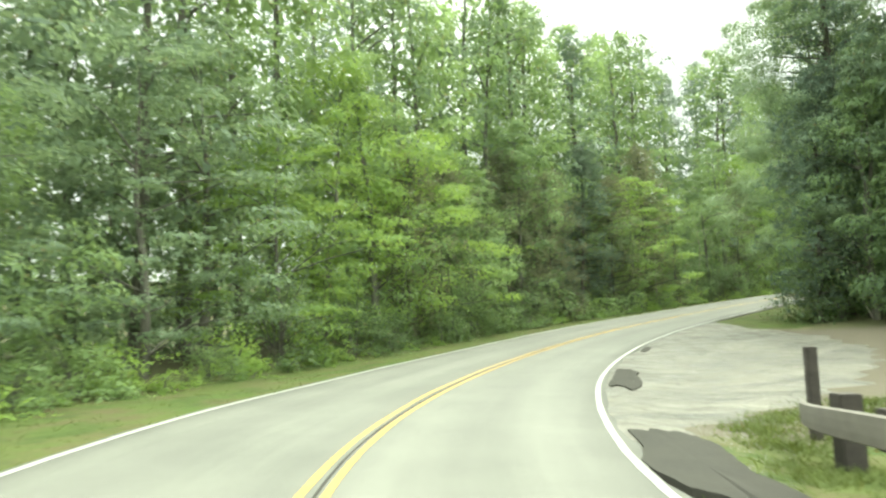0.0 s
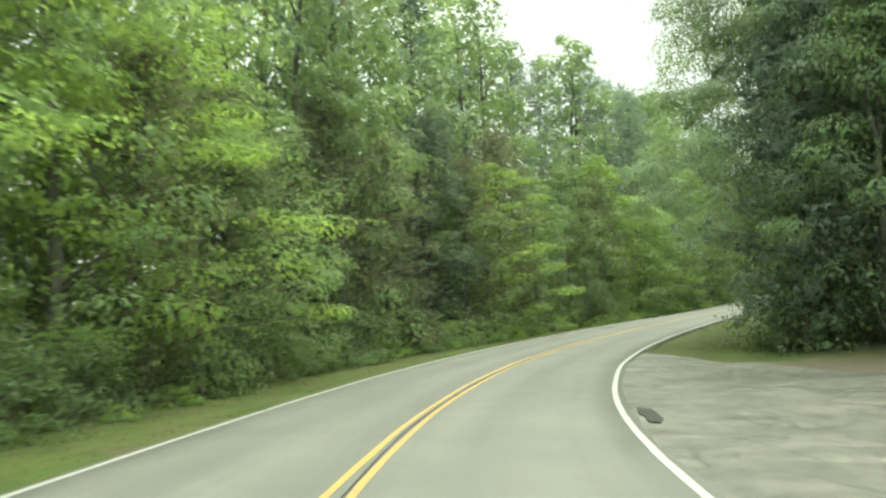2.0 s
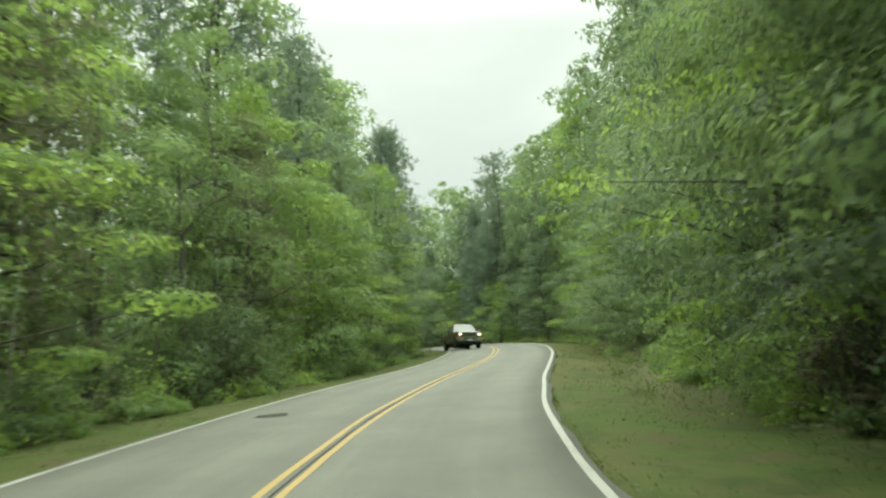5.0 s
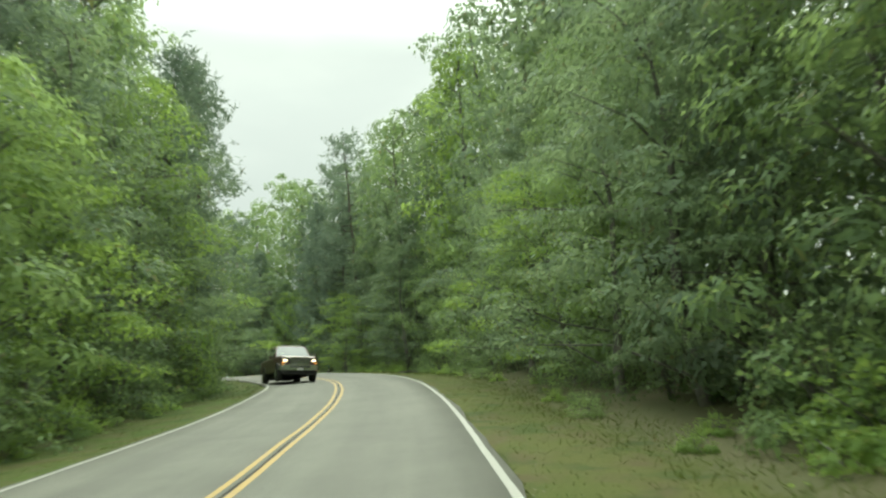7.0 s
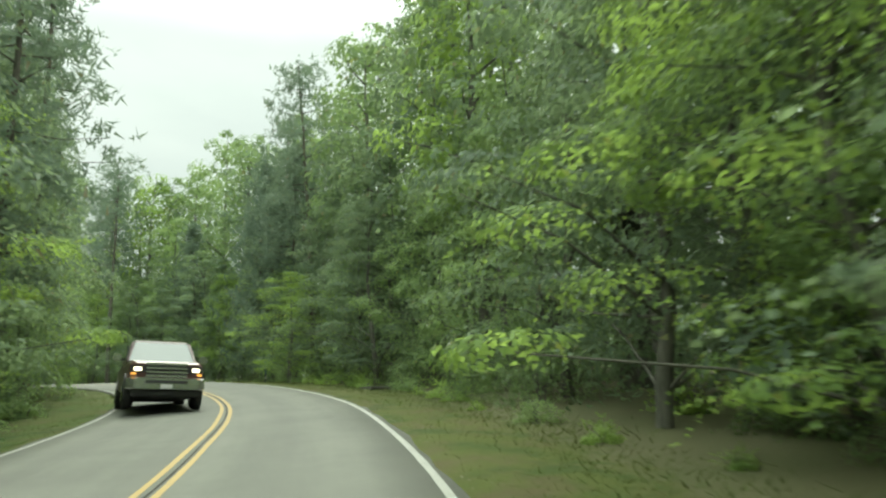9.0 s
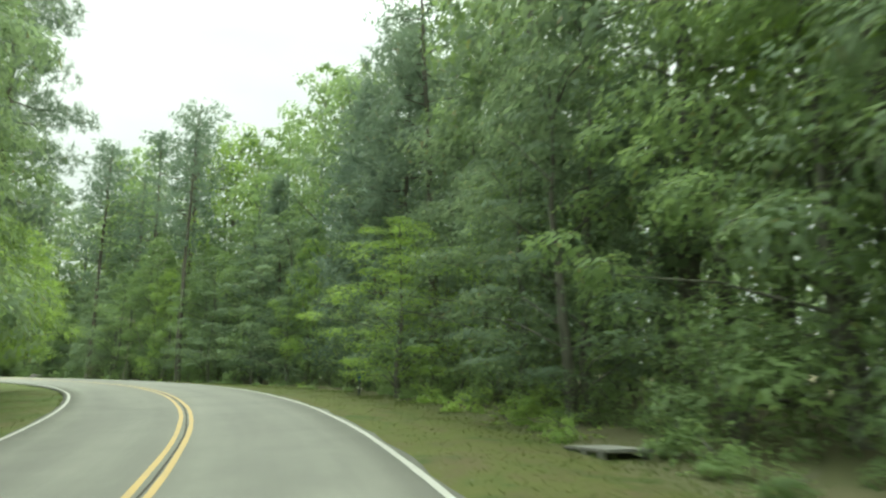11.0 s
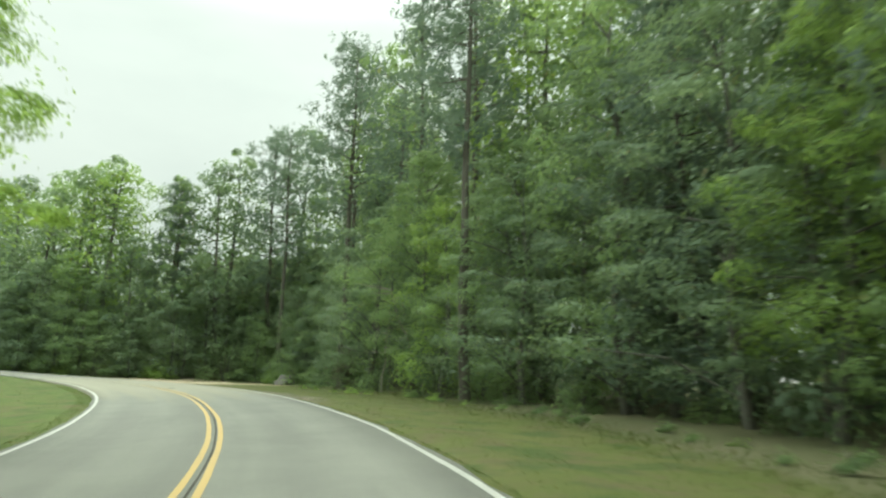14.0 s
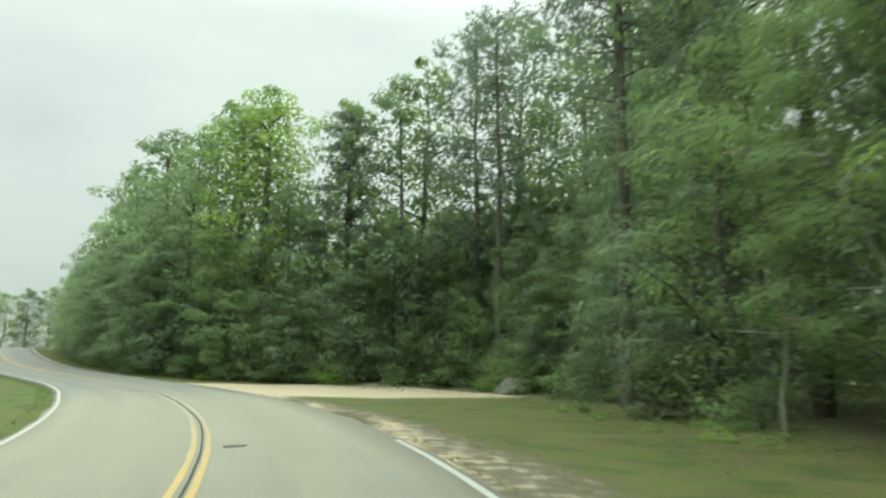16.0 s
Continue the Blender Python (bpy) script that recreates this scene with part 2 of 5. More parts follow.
def plain(name, a, b, scale=8, rough=0.7, metal=0.0, spec=0.5, bump=0.2):
    k = Mat(name)
    gp = k.coords("Object")
    f = k.math('ADD', k.math('MULTIPLY', k.noise(gp, scale, 6, 0.65), 0.6), k.math('MULTIPLY', k.noise(gp, scale / 7, 3), 0.4))
    k.bump(f, bump, 0.01)
    return k.done(k.ramp(f, (0.3, a), (0.7, b)), rough, metal, spec)


WOOD_POST = plain("weathered_post_wood", (0.014, 0.012, 0.010), (0.05, 0.042, 0.035), 14, 0.9, bump=0.6)
RAIL_WOOD = plain("weathered_rail_wood", (0.060, 0.055, 0.046), (0.13, 0.12, 0.10), 9, 0.85, 0.0)
STONE = plain("boulder_stone", (0.072, 0.070, 0.062), (0.175, 0.168, 0.148), 5, 0.9, bump=0.8)
CONCRETE = plain("old_concrete", (0.10, 0.10, 0.09), (0.19, 0.19, 0.17), 9, 0.9, bump=0.5)

# ---- the road's line ----
ROAD_XY = [(-1.13, -0.07), (-1.23, 8.92), (0.17, 17.8), (2.91, 26.36), (6.87, 34.44), (11.94, 41.87), (18.03, 48.48), (24.76, 54.46),
           (31.76, 60.12), (38.71, 65.83), (45.36, 71.9), (51.52, 78.45), (56.87, 85.68), (61.46, 93.42), (65.2, 101.6), (68.15, 110.1),
           (70.26, 118.84), (71.5, 127.75), (71.93, 136.74), (71.06, 145.69), (69.03, 154.45), (66.19, 162.99), (62.38, 171.13),
           (57.88, 178.93), (53.55, 186.81), (49.74, 194.96), (46.28, 203.27), (43.0, 211.66)]
ROAD_ZB = [(0.03, 0.024), (0.21, 0.04), (0.34, 0.029), (0.64, 0.021), (1.13, 0.022), (1.7, 0.028), (2.38, 0.021), (3.09, 0.009),
           (3.78, -0.009), (4.49, -0.016), (5.26, -0.026), (5.92, -0.041), (6.52, -0.05), (7.11, -0.049), (7.62, -0.049), (8.02, -0.05),
           (8.37, -0.048), (8.66, -0.048), (8.96, -0.037), (9.24, -0.022), (9.49, -0.008), (9.69, 0.0), (9.92, 0.0), (10.25, 0.0),
           (10.7, 0.0), (11.25, 0.0), (11.89, 0.0), (12.61, 0.0)]
STEP = 9.0
LANE_L, LANE_R = 3.03, 3.15


def ease(knots, x):
    """A Catmull-Rom curve through evenly spaced knots, x in knots; straight on past the ends."""
    kn = np.asarray(knots, float)
    kn = np.vstack([2 * kn[0] - kn[1], kn, 2 * kn[-1] - kn[-2]])
    x = np.clip(np.asarray(x, float), 0, len(kn) - 3.0001)
    i = np.floor(x).astype(int)
    u = (x - i)[:, None]
    a, b, c, d = kn[i], kn[i + 1], kn[i + 2], kn[i + 3]
    return 0.5 * (2 * b + (c - a) * u + (2 * a - 5 * b + 4 * c - d) * u * u + (3 * b - a - 3 * c + d) * u ** 3)


S0, S1 = 0.0, 243.0
BACK, ON = 60.0, 60.0
_s = np.arange(S0, S1 + 0.01, 1.0)
_xyzb = np.hstack([ease(ROAD_XY, _s / STEP), ease(ROAD_ZB, _s / STEP)])
_a, _b = _xyzb[0], _xyzb[-1]
_da, _db = _xyzb[1] - _xyzb[0], _xyzb[-1] - _xyzb[-2]
_da[2:], _db[2:] = 0, 0
LINE_S = np.concatenate([np.arange(-BACK, 0, 1.0), _s, np.arange(S1 + 1, S1 + ON + 1, 1.0)])
LINE = np.vstack([[_a + _da * q for q in np.arange(-BACK, 0, 1.0)], _xyzb, [_b + _db * q for q in np.arange(1, ON + 1, 1.0)]])
_t = np.gradient(LINE[:, :2], axis=0)
LINE_H = np.unwrap(np.arctan2(_t[:, 1], _t[:, 0]))


def along_road(s, lat):
    """World x, y and the road plane's z at station s (metres along the centre line) and lat (metres to its left)."""
    s = np.asarray(s, float)
    x, y, z, b = (np.interp(s, LINE_S, LINE[:, q]) for q in range(4))
    h = np.interp(s, LINE_S, LINE_H)
    lat = np.asarray(lat, float)
    return x - np.sin(h) * lat, y + np.cos(h) * lat, z + np.sin(b) * np.clip(lat, -4.5, 4.5)


def heading(s):
    return float(np.interp(s, LINE_S, LINE_H))


def nearest(x, y):
    """Station and lateral offset of points in the plan."""
    x, y = np.atleast_1d(x).astype(float), np.atleast_1d(y).astype(float)
    s, lat = np.empty_like(x), np.empty_like(x)
    for q in range(0, len(x), 4000):
        dx, dy = x[q:q + 4000, None] - LINE[None, :, 0], y[q:q + 4000, None] - LINE[None, :, 1]
        j = np.argmin(dx * dx + dy * dy, axis=1)
        rr = np.arange(len(j))
        s[q:q + 4000] = LINE_S[j] + dx[rr, j] * np.cos(LINE_H[j]) + dy[rr, j] * np.sin(LINE_H[j])
        lat[q:q + 4000] = -dx[rr, j] * np.sin(LINE_H[j]) + dy[rr, j] * np.cos(LINE_H[j])
    return s, lat


def bumps(x, y, scale, seed):
    """A cheap smooth noise, -1 to 1."""
    r = np.random.default_rng(seed)
    v = np.zeros_like(x)
    for _ in range(5):
        a, p = r.uniform(0, 6.28), r.uniform(0, 6.28)
        f = r.uniform(0.6, 1.7) / scale
        v = v + np.sin((x * np.cos(a) + y * np.sin(a)) * f * 6.28 + p)
    return v / 5 * 1.6


LEFT_EDGE = [(-60, 8), (0, 7.6), (15, 7.0), (30, 6.4), (50, 6.0), (80, 6.0), (105, 5.7), (120, 5.7), (134, 6.2), (139, 9.0), (146, 16), (205, 16), (215, 10), (300, 8)]
RIGHT_EDGE = [(-60, 9), (0, 12), (8, 15), (32, 15), (38, 10.0), (43, 7.4), (50, 7.4), (57, 6.8), (66, 6.6), (75, 7.2), (95, 7.2), (104, 7.4), (112, 8.2), (125, 9.2), (140, 10.5), (160, 11.5), (172, 11.0),
              (182, 16.5), (192, 17.0), (199, 9.0), (207, 5.0), (230, 5.2), (300, 8)]
TURF_R = [(-60, 9), (40, 9), (44, 7.2), (54, 7.0), (60, 5.8), (80, 5.7), (100, 5.9), (115, 6.8), (135, 7.7), (160, 9.8), (180, 15.5), (300, 8)]


def wood_edge(s, left):
    tab = LEFT_EDGE if left else RIGHT_EDGE
    return np.interp(s, [q[0] for q in tab], [q[1] for q in tab])


# heights of the canopy, every 6 m along the road, at 2, 6, 11 and 18 m behind the edge of the wood
CANOPY_AT = (2, 6, 11, 18)
CANOPY_L = ((20, 18, 20, 19, 18, 20, 18, 18, 18, 18, 19, 21, 23, 26, 27, 27, 27),
            (27, 22, 22, 23, 21, 22, 23, 22, 22, 22, 22, 24, 25, 27, 27, 27, 27),
            (27, 27, 25, 25, 25, 25, 24, 24, 25, 26, 26, 26, 27, 27, 27, 27, 27),
            (27, 27, 27, 27, 27, 27, 27, 27, 27, 26, 27, 27, 27, 27, 27, 27, 27))
CANOPY_R = ((27, 26, 20, 20, 20, 21, 24, 25, 20, 24, 20, 19, 26, 26, 26, 27, 26, 21, 18, 19, 16, 16, 16, 15, 14, 12),
            (27, 27, 27, 27, 24, 23, 26, 26, 27, 22, 26, 22, 22, 27, 27, 27, 27, 27, 18, 22, 20, 19, 19, 18, 18, 18),
            (27, 27, 27, 27, 27, 27, 27, 27, 27, 27, 25, 27, 26, 25, 27, 27, 27, 27, 22, 19, 24, 24, 22, 22, 22, 23),
            (27, 27, 27, 27, 27, 27, 27, 27, 27, 27, 27, 27, 27, 27, 27, 27, 27, 27, 26, 22, 21, 23, 25, 27, 27, 27))


def canopy(s, lat):
    """How high the trees stand at a place in the plan."""
    left = lat > 0
    tab, s0 = (CANOPY_L, 42) if left else (CANOPY_R, 90)
    behind = abs(lat) - float(wood_edge(s, left))
    return float(np.interp(behind, CANOPY_AT, [np.interp((s - s0) / 6, range(len(q)), q) for q in tab]))


def ground_z(x, y):
    x, y = np.atleast_1d(x).astype(float), np.atleast_1d(y).astype(float)
    s, lat = nearest(x, y)
    rx_, ry_, z = along_road(s, lat)
    out = np.where(lat > 0, lat - LANE_L - 0.3, -lat - LANE_R - 0.3)
    we = np.where(lat > 0, wood_edge(s, True), wood_edge(s, False))
    prof = np.where(out < 0, -0.10, -0.05 - 0.05 * np.clip(out, 0, 2.5))
    deep = np.clip(np.abs(lat) - we + 0.5, 0, 25)
    prof = prof + 0.045 * deep + np.where(out > 0.3, 0.04 * bumps(x, y, 4.0, 5), 0) + 0.02 * deep * bumps(x, y, 13.0, 6)
    return z + prof


def gz(x, y):
    return float(ground_z(x, y)[0])


# ---- mesh helpers ----
def mesh_from(name, verts, faces, mat=None, smooth=False):
    """A mesh from arrays; faces all of one size, or a list of tuples."""
    me = bpy.data.meshes.new(name)
    verts = np.asarray(verts, np.float32)
    if isinstance(faces, np.ndarray):
        n, kk = faces.shape
        me.vertices.add(len(verts))
        me.vertices.foreach_set("co", verts.ravel())
        me.loops.add(n * kk)
        me.loops.foreach_set("vertex_index", faces.astype(np.int32).ravel())
        me.polygons.add(n)
        me.polygons.foreach_set("loop_start", np.arange(0, n * kk, kk, dtype=np.int32))
        me.update(calc_edges=True)
    else:
        me.from_pydata(verts.tolist(), [], faces)
        me.update()
    if mat:
        me.materials.append(mat)
    if smooth:
        me.polygons.foreach_set("use_smooth", np.ones(len(me.polygons), bool))
    return me


def part(name, bm, material, parent, label="", smooth=False):
    """Links a bmesh (or a mesh) as one mesh object under a thing or a part."""
    if isinstance(bm, bmesh.types.BMesh):
        me = bpy.data.meshes.new(name)
        bm.to_mesh(me)
        bm.free()
        me.materials.append(material)
        if smooth:
            me.polygons.foreach_set("use_smooth", np.ones(len(me.polygons), bool))
    else:
        me = bm
    ob = new(name, me)
    ob.parent = parent
    if label:
        tagged(ob, label)
    return ob


def box(bm, lo, hi, bevel=0.0):
    v = bmesh.ops.create_cube(bm, size=1.0)["verts"]
    for q in v:
        q.co = Vector([lo[a] + (q.co[a] + 0.5) * (hi[a] - lo[a]) for a in range(3)])
    if bevel:
        es = {e for q in v for e in q.link_edges}
        bmesh.ops.bevel(bm, geom=list(es), offset=bevel, segments=2, affect='EDGES')
    return bm


def tube(path, radii, sides=7):
    """Verts and quads of a tapered round limb along a path."""
    path = np.asarray(path, float)
    tan = np.gradient(path, axis=0)
    tan /= np.linalg.norm(tan, axis=1)[:, None] + 1e-9
    ref = np.where(np.abs(tan[:, 2:3]) > 0.9, np.array([[1.0, 0, 0]]), np.array([[0, 0, 1.0]]))
    a = np.cross(tan, ref)
    a /= np.linalg.norm(a, axis=1)[:, None]
    b = np.cross(tan, a)
    ang = np.arange(sides) * 2 * np.pi / sides
    r = np.asarray(radii, float)[:, None, None]
    v = path[:, None, :] + r * (np.cos(ang)[None, :, None] * a[:, None, :] + np.sin(ang)[None, :, None] * b[:, None, :])
    n = len(path)
    i, j = np.meshgrid(np.arange(n - 1), np.arange(sides), indexing="ij")
    f = np.stack([i * sides + j, i * sides + (j + 1) % sides, (i + 1) * sides + (j + 1) % sides, (i + 1) * sides + j], -1).reshape(-1, 4)
    return v.reshape(-1, 3), f


def join(pieces):
    vs, fs, n = [], [], 0
    for v, f in pieces:
        vs.append(v)
        fs.append(f + n)
        n += len(v)
    return np.concatenate(vs), np.concatenate(fs)


def unit(v):
    return v / (np.linalg.norm(v, axis=-1, keepdims=True) + 1e-9)


def leaves(r, base, axis, length, width=0.8, flat=0.5):
    """Folded four-cornered leaves: base points, the way they point, their length."""
    n = len(base)
    axis = unit(axis)
    up = unit(np.array([0, 0, 1.0]) * flat + r.normal(0, 0.55, (n, 3)))
    side = unit(np.cross(axis, up))
    nor = np.cross(side, axis)
    ln = np.broadcast_to(np.asarray(length, float), (n,))[:, None]
    mid_p = base + axis * ln * 0.42
    w = ln * width * 0.5
    lift_ = nor * ln * 0.10
    v = np.stack([base, mid_p + side * w + lift_, base + axis * ln - nor * ln * 0.12, mid_p - side * w + lift_], 1).reshape(-1, 3)
    return v, np.arange(n * 4).reshape(n, 4)


def tris(vf):
    """Quads as triangles."""
    v, f = vf
    return (v, f) if f.shape[1] == 3 else (v, np.concatenate([f[:, [0, 1, 2]], f[:, [0, 2, 3]]]))


def sprays(r, centre, outward, count, reach, size, droop=0.25, width=0.8):
    """Twigs with leaves on both sides, one twig at each centre."""
    n = len(centre)
    d = unit(outward + r.normal(0, 0.35, (n, 3)) * [1, 1, 0.4])
    u = np.tile(np.linspace(0.0, 1.0, count), (n, 1)) + r.uniform(-0.05, 0.05, (n, count))
    rl = (reach * r.uniform(0.6, 1.25, n))[:, None, None]
    p = centre[:, None, :] + d[:, None, :] * u[..., None] * rl
    p[..., 2] -= droop * (u * u) * rl[..., 0]
    p = p + r.normal(0, size * 0.40, p.shape) * [1, 1, 0.55]
    sgn = np.where(np.arange(count) % 2, 1.0, -1.0)[None, :, None]
    lat = unit(np.cross(d, [0, 0, 1.0]))[:, None, :]
    ax = d[:, None, :] * 0.65 + lat * sgn * 0.75 + r.normal(0, 0.3, p.shape) - np.array([0, 0, 0.35])
    ln = size * r.uniform(0.6, 1.25, (n, count))
    return leaves(r, p.reshape(-1, 3), ax.reshape(-1, 3), ln.ravel(), width)


def shingles(r, centre, radius, per, size, out_=None, kite=False, squash=0.58, slim=1.0):
    """Masses of leaves that overlap like shingles over rounded boughs; one bough at each centre."""
    n = len(centre)
    d = r.normal(0, 1, (n, per, 3)) + [0, 0, 0.45]
    if out_ is not None:
        d = d + 0.55 * out_[:, None, :]
    d = unit(d)
    p = centre[:, None, :] + d * radius[:, None, None] * r.uniform(0.70, 1.08, (n, per, 1)) * [1, 1, squash]
    nor = unit(d * [1, 1, 1.3] + r.normal(0, 0.20, d.shape) + [0, 0, 0.25])
    ax = d * [1, 1, 0] * 0.6 + r.normal(0, 0.5, d.shape) - [0, 0, 0.55]
    ax = unit(ax - nor * np.sum(ax * nor, -1, keepdims=True))
    side = np.cross(nor, ax)
    ln = size * r.uniform(0.65, 1.3, (n, per, 1))
    w = ln * r.uniform(0.30, 0.46, (n, per, 1)) * slim
    if kite:
        m_ = p + ax * ln * 0.05 + nor * ln * 0.08
        v = np.stack([p - ax * ln * 0.45, m_ + side * w, p + ax * ln * 0.62, m_ - side * w * 0.9], 2).reshape(-1, 3)
        return tris((v, np.arange(n * per * 4).reshape(-1, 4)))
    v = np.stack([p - side * w - ax * ln * 0.1, p + side * w, p + ax * ln], 2).reshape(-1, 3)
    return v, np.arange(n * per * 3).reshape(-1, 3)


def clusters(r, centre, size, count=4):
    """Loose handfuls of leaves, for the inside of a crown."""
    n = len(centre)
    p = (centre[:, None, :] + r.normal(0, size * 0.9, (n, count, 3))).reshape(-1, 3)
    a, c_ = unit(r.normal(0, 1, (len(p), 3))), unit(r.normal(0, 1, (len(p), 3)))
    ln = (size * r.uniform(0.8, 1.5, len(p)))[:, None]
    v = np.stack([p - a * ln * 0.5, p + a * ln * 0.5, p + c_ * ln], 1).reshape(-1, 3)
    return v, np.arange(len(p) * 3).reshape(-1, 3)


HEIGHT = {}


def broadleaf(seed, height, base, radius, leaf_mat, boughs=46, per=126, size=0.15, clump=0.8, label="", category="tree", bulge=0.4, lean=0.0, fill=1000, twigs=80, gap=0.0, kite=False, reach=0.7, squash=0.58, out=(0.38, 0.88), droop=0.4, core=0):
    """A leafy tree: trunk with limbs, and a crown of leafy boughs with loose twigs at their rims."""
    r = np.random.default_rng(seed)
    top = new("broadleaf_tree")
    HEIGHT[top.name] = height
    z = np.linspace(0, height * 0.92, 9)
    wob = np.cumsum(r.normal(0, 0.10, (9, 2)), 0) + np.outer(np.linspace(0, 1, 9) ** 1.5, [lean, 0])
    wob -= wob[0]
    tr_r = 0.012 * height + 0.02
    pieces = [tube(np.column_stack([wob, z - 0.3]), np.linspace(tr_r * 1.25, tr_r * 0.15, 9), 8)]
    ph = r.uniform(0, 6.28, 6)

    def rim(az, zz):
        q = np.clip((zz - base) / (height - base), 0, 1)
        body = (np.sin(np.pi * np.clip(q, 0, 1) ** bulge) ** 0.6 + 0.12) * radius
        return body * (1 + 0.20 * np.sin(3 * az + ph[0] + 5 * q) + 0.16 * np.sin(2 * az + ph[1] - 9 * q) + 0.14 * np.sin(13 * q + ph[2] + 2 * np.sin(az + ph[3])))

    def axis_at(zz):
        return np.column_stack([np.interp(zz, z, wob[:, 0]), np.interp(zz, z, wob[:, 1])])

    zb = base + (height - base) * np.clip((np.arange(boughs) + r.uniform(0, 1, boughs)) / boughs, 0, 1) ** 1.05
    ab = np.arange(boughs) * 2.4 + r.uniform(-0.7, 0.7, boughs)
    rb = rim(ab, zb) * r.uniform(*out, boughs) * (1 - gap * r.random(boughs))
    ob_ = np.column_stack([np.cos(ab), np.sin(ab), np.full(boughs, 0.1)])
    cb = np.column_stack([axis_at(zb) + rb[:, None] * ob_[:, :2], zb])
    size_b = clump * radius * r.uniform(0.27, 0.52, boughs) * np.interp((zb - base) / (height - base), [0, 0.7, 1], [1, 1, 0.6])
    for q in range(0, boughs, 3):
        z0 = max(0.5, zb[q] - r.uniform(0.4, 1.6))
        p0 = np.r_[axis_at(np.array([z0]))[0], z0]
        pm = (p0 + cb[q]) / 2 + r.normal(0, 0.15, 3) + [0, 0, 0.15]
        pieces.append(tube([p0, pm, cb[q]], [tr_r * 0.30, tr_r * 0.17, 0.010], 5))
    v, f = join(pieces)
    part("trunk", mesh_from("trunk", v, f, BARK_GREY, True), None, top)
    lv = [shingles(r, cb, size_b, per, size, ob_, kite, squash)]
    if core:                                    # longer, narrower sprays inside each bough
        lv.append(shingles(r, cb, size_b * 0.82, core, size * 2.0, ob_, kite, squash, 0.42))
    pick = r.integers(0, boughs, twigs)
    d = unit(r.normal(0, 1, (twigs, 3)) + 0.9 * ob_[pick] + [0, 0, -0.1])
    lv.append(tris(sprays(r, cb[pick] + d * size_b[pick, None] * [0.85, 0.85, 0.5 * squash / 0.58], d * [1, 1, 0.5], round(1.3 * reach / size), reach, size * 0.85, droop)))
    nc = 12                                     # the inner mass of the crown, coarse leaves that face outwards
    zc_ = base + (height - base) * np.linspace(0.04, 0.90, nc)
    rc = 0.58 * rim(np.zeros(nc), zc_) / (1 + 0.2 * np.sin(ph[0]))
    lv.append(shingles(r, np.column_stack([axis_at(zc_), zc_]), np.maximum(rc, 0.5), fill // nc, size * 1.45))
    v, f = join(lv)
    part("crown", mesh_from("crown", v, f, leaf_mat), None, top)
    return tagged(top, label, category)


def needles(r, centre, size, count, thick=0.13):
    """Tufts of needles: thin blades that fan out of each centre."""
    n = len(centre)
    d = unit(r.normal(0, 1, (n, count, 3)) + [0, 0, 0.35])
    side = unit(np.cross(d, r.normal(0, 1, (n, count, 3))))
    ln = size * r.uniform(0.7, 1.25, (n, count, 1))
    p = centre[:, None, :] + r.normal(0, size * 0.25, (n, count, 3))
    v = np.stack([p - side * ln * thick, p + side * ln * thick, p + d * ln], 2).reshape(-1, 3)
    return v, np.arange(n * count * 3).reshape(-1, 3)


def pine(seed, height, base, radius, leaf_mat, tufts=520, count=8, size=0.40, label="", top_round=0.45, limbs=34, pad=0.42, thick=0.13):
    """A pine: straight trunk, whorls of limbs, needle tufts along their outer halves."""
    r = np.random.default_rng(seed)
    top = new("pine_tree")
    HEIGHT[top.name] = height
    z = np.linspace(-0.3, height, 10)
    wob = np.cumsum(r.normal(0, 0.07, (10, 2)), 0)
    wob -= wob[0]
    tr_r = 0.0085 * height + 0.03
    pieces = [tube(np.column_stack([wob, z]), np.linspace(tr_r * 1.15, tr_r * 0.12, 10), 9)]
    cents = []
    per = max(4, tufts // limbs)
    for q in range(limbs):
        h = base + (height - base) * (q + r.uniform(-0.4, 0.4)) / limbs
        u = np.clip((h - base) / (height - base), 0, 1)
        ln = radius * (np.clip(1 - u, 0.03, 1) ** top_round) * r.uniform(0.65, 1.15) * (0.55 + 0.45 * min(1, u * 4))
        az = q * 2.4 + r.uniform(-0.5, 0.5)
        p0 = np.array([np.interp(h, z, wob[:, 0]), np.interp(h, z, wob[:, 1]), h])
        d = np.array([np.cos(az), np.sin(az), r.uniform(0.0, 0.35)])
        p1 = p0 + d * ln
        pm = p0 + d * ln * 0.5 - [0, 0, 0.06 * ln]
        pieces.append(tube([p0, pm, p1], [0.030 + 0.008 * ln, 0.02, 0.008], 4))
        pads = p0 + (p1 - p0) * r.uniform(0.4, 1.05, (3, 1)) + r.normal(0, 0.14 * ln, (3, 3)) * [1, 1, 0.4]
        own = pads[r.integers(0, 3, per)]
        cents.append(own + r.normal(0, pad, (per, 3)) * [1, 1, 0.55])
    v, f = join(pieces)
    part("trunk", mesh_from("trunk", v, f, BARK_PINE, True), None, top)
    v, f = needles(r, np.concatenate(cents), size, count, thick)
    part("crown", mesh_from("crown", v, f, leaf_mat), None, top)
    return tagged(top, label, "tree")


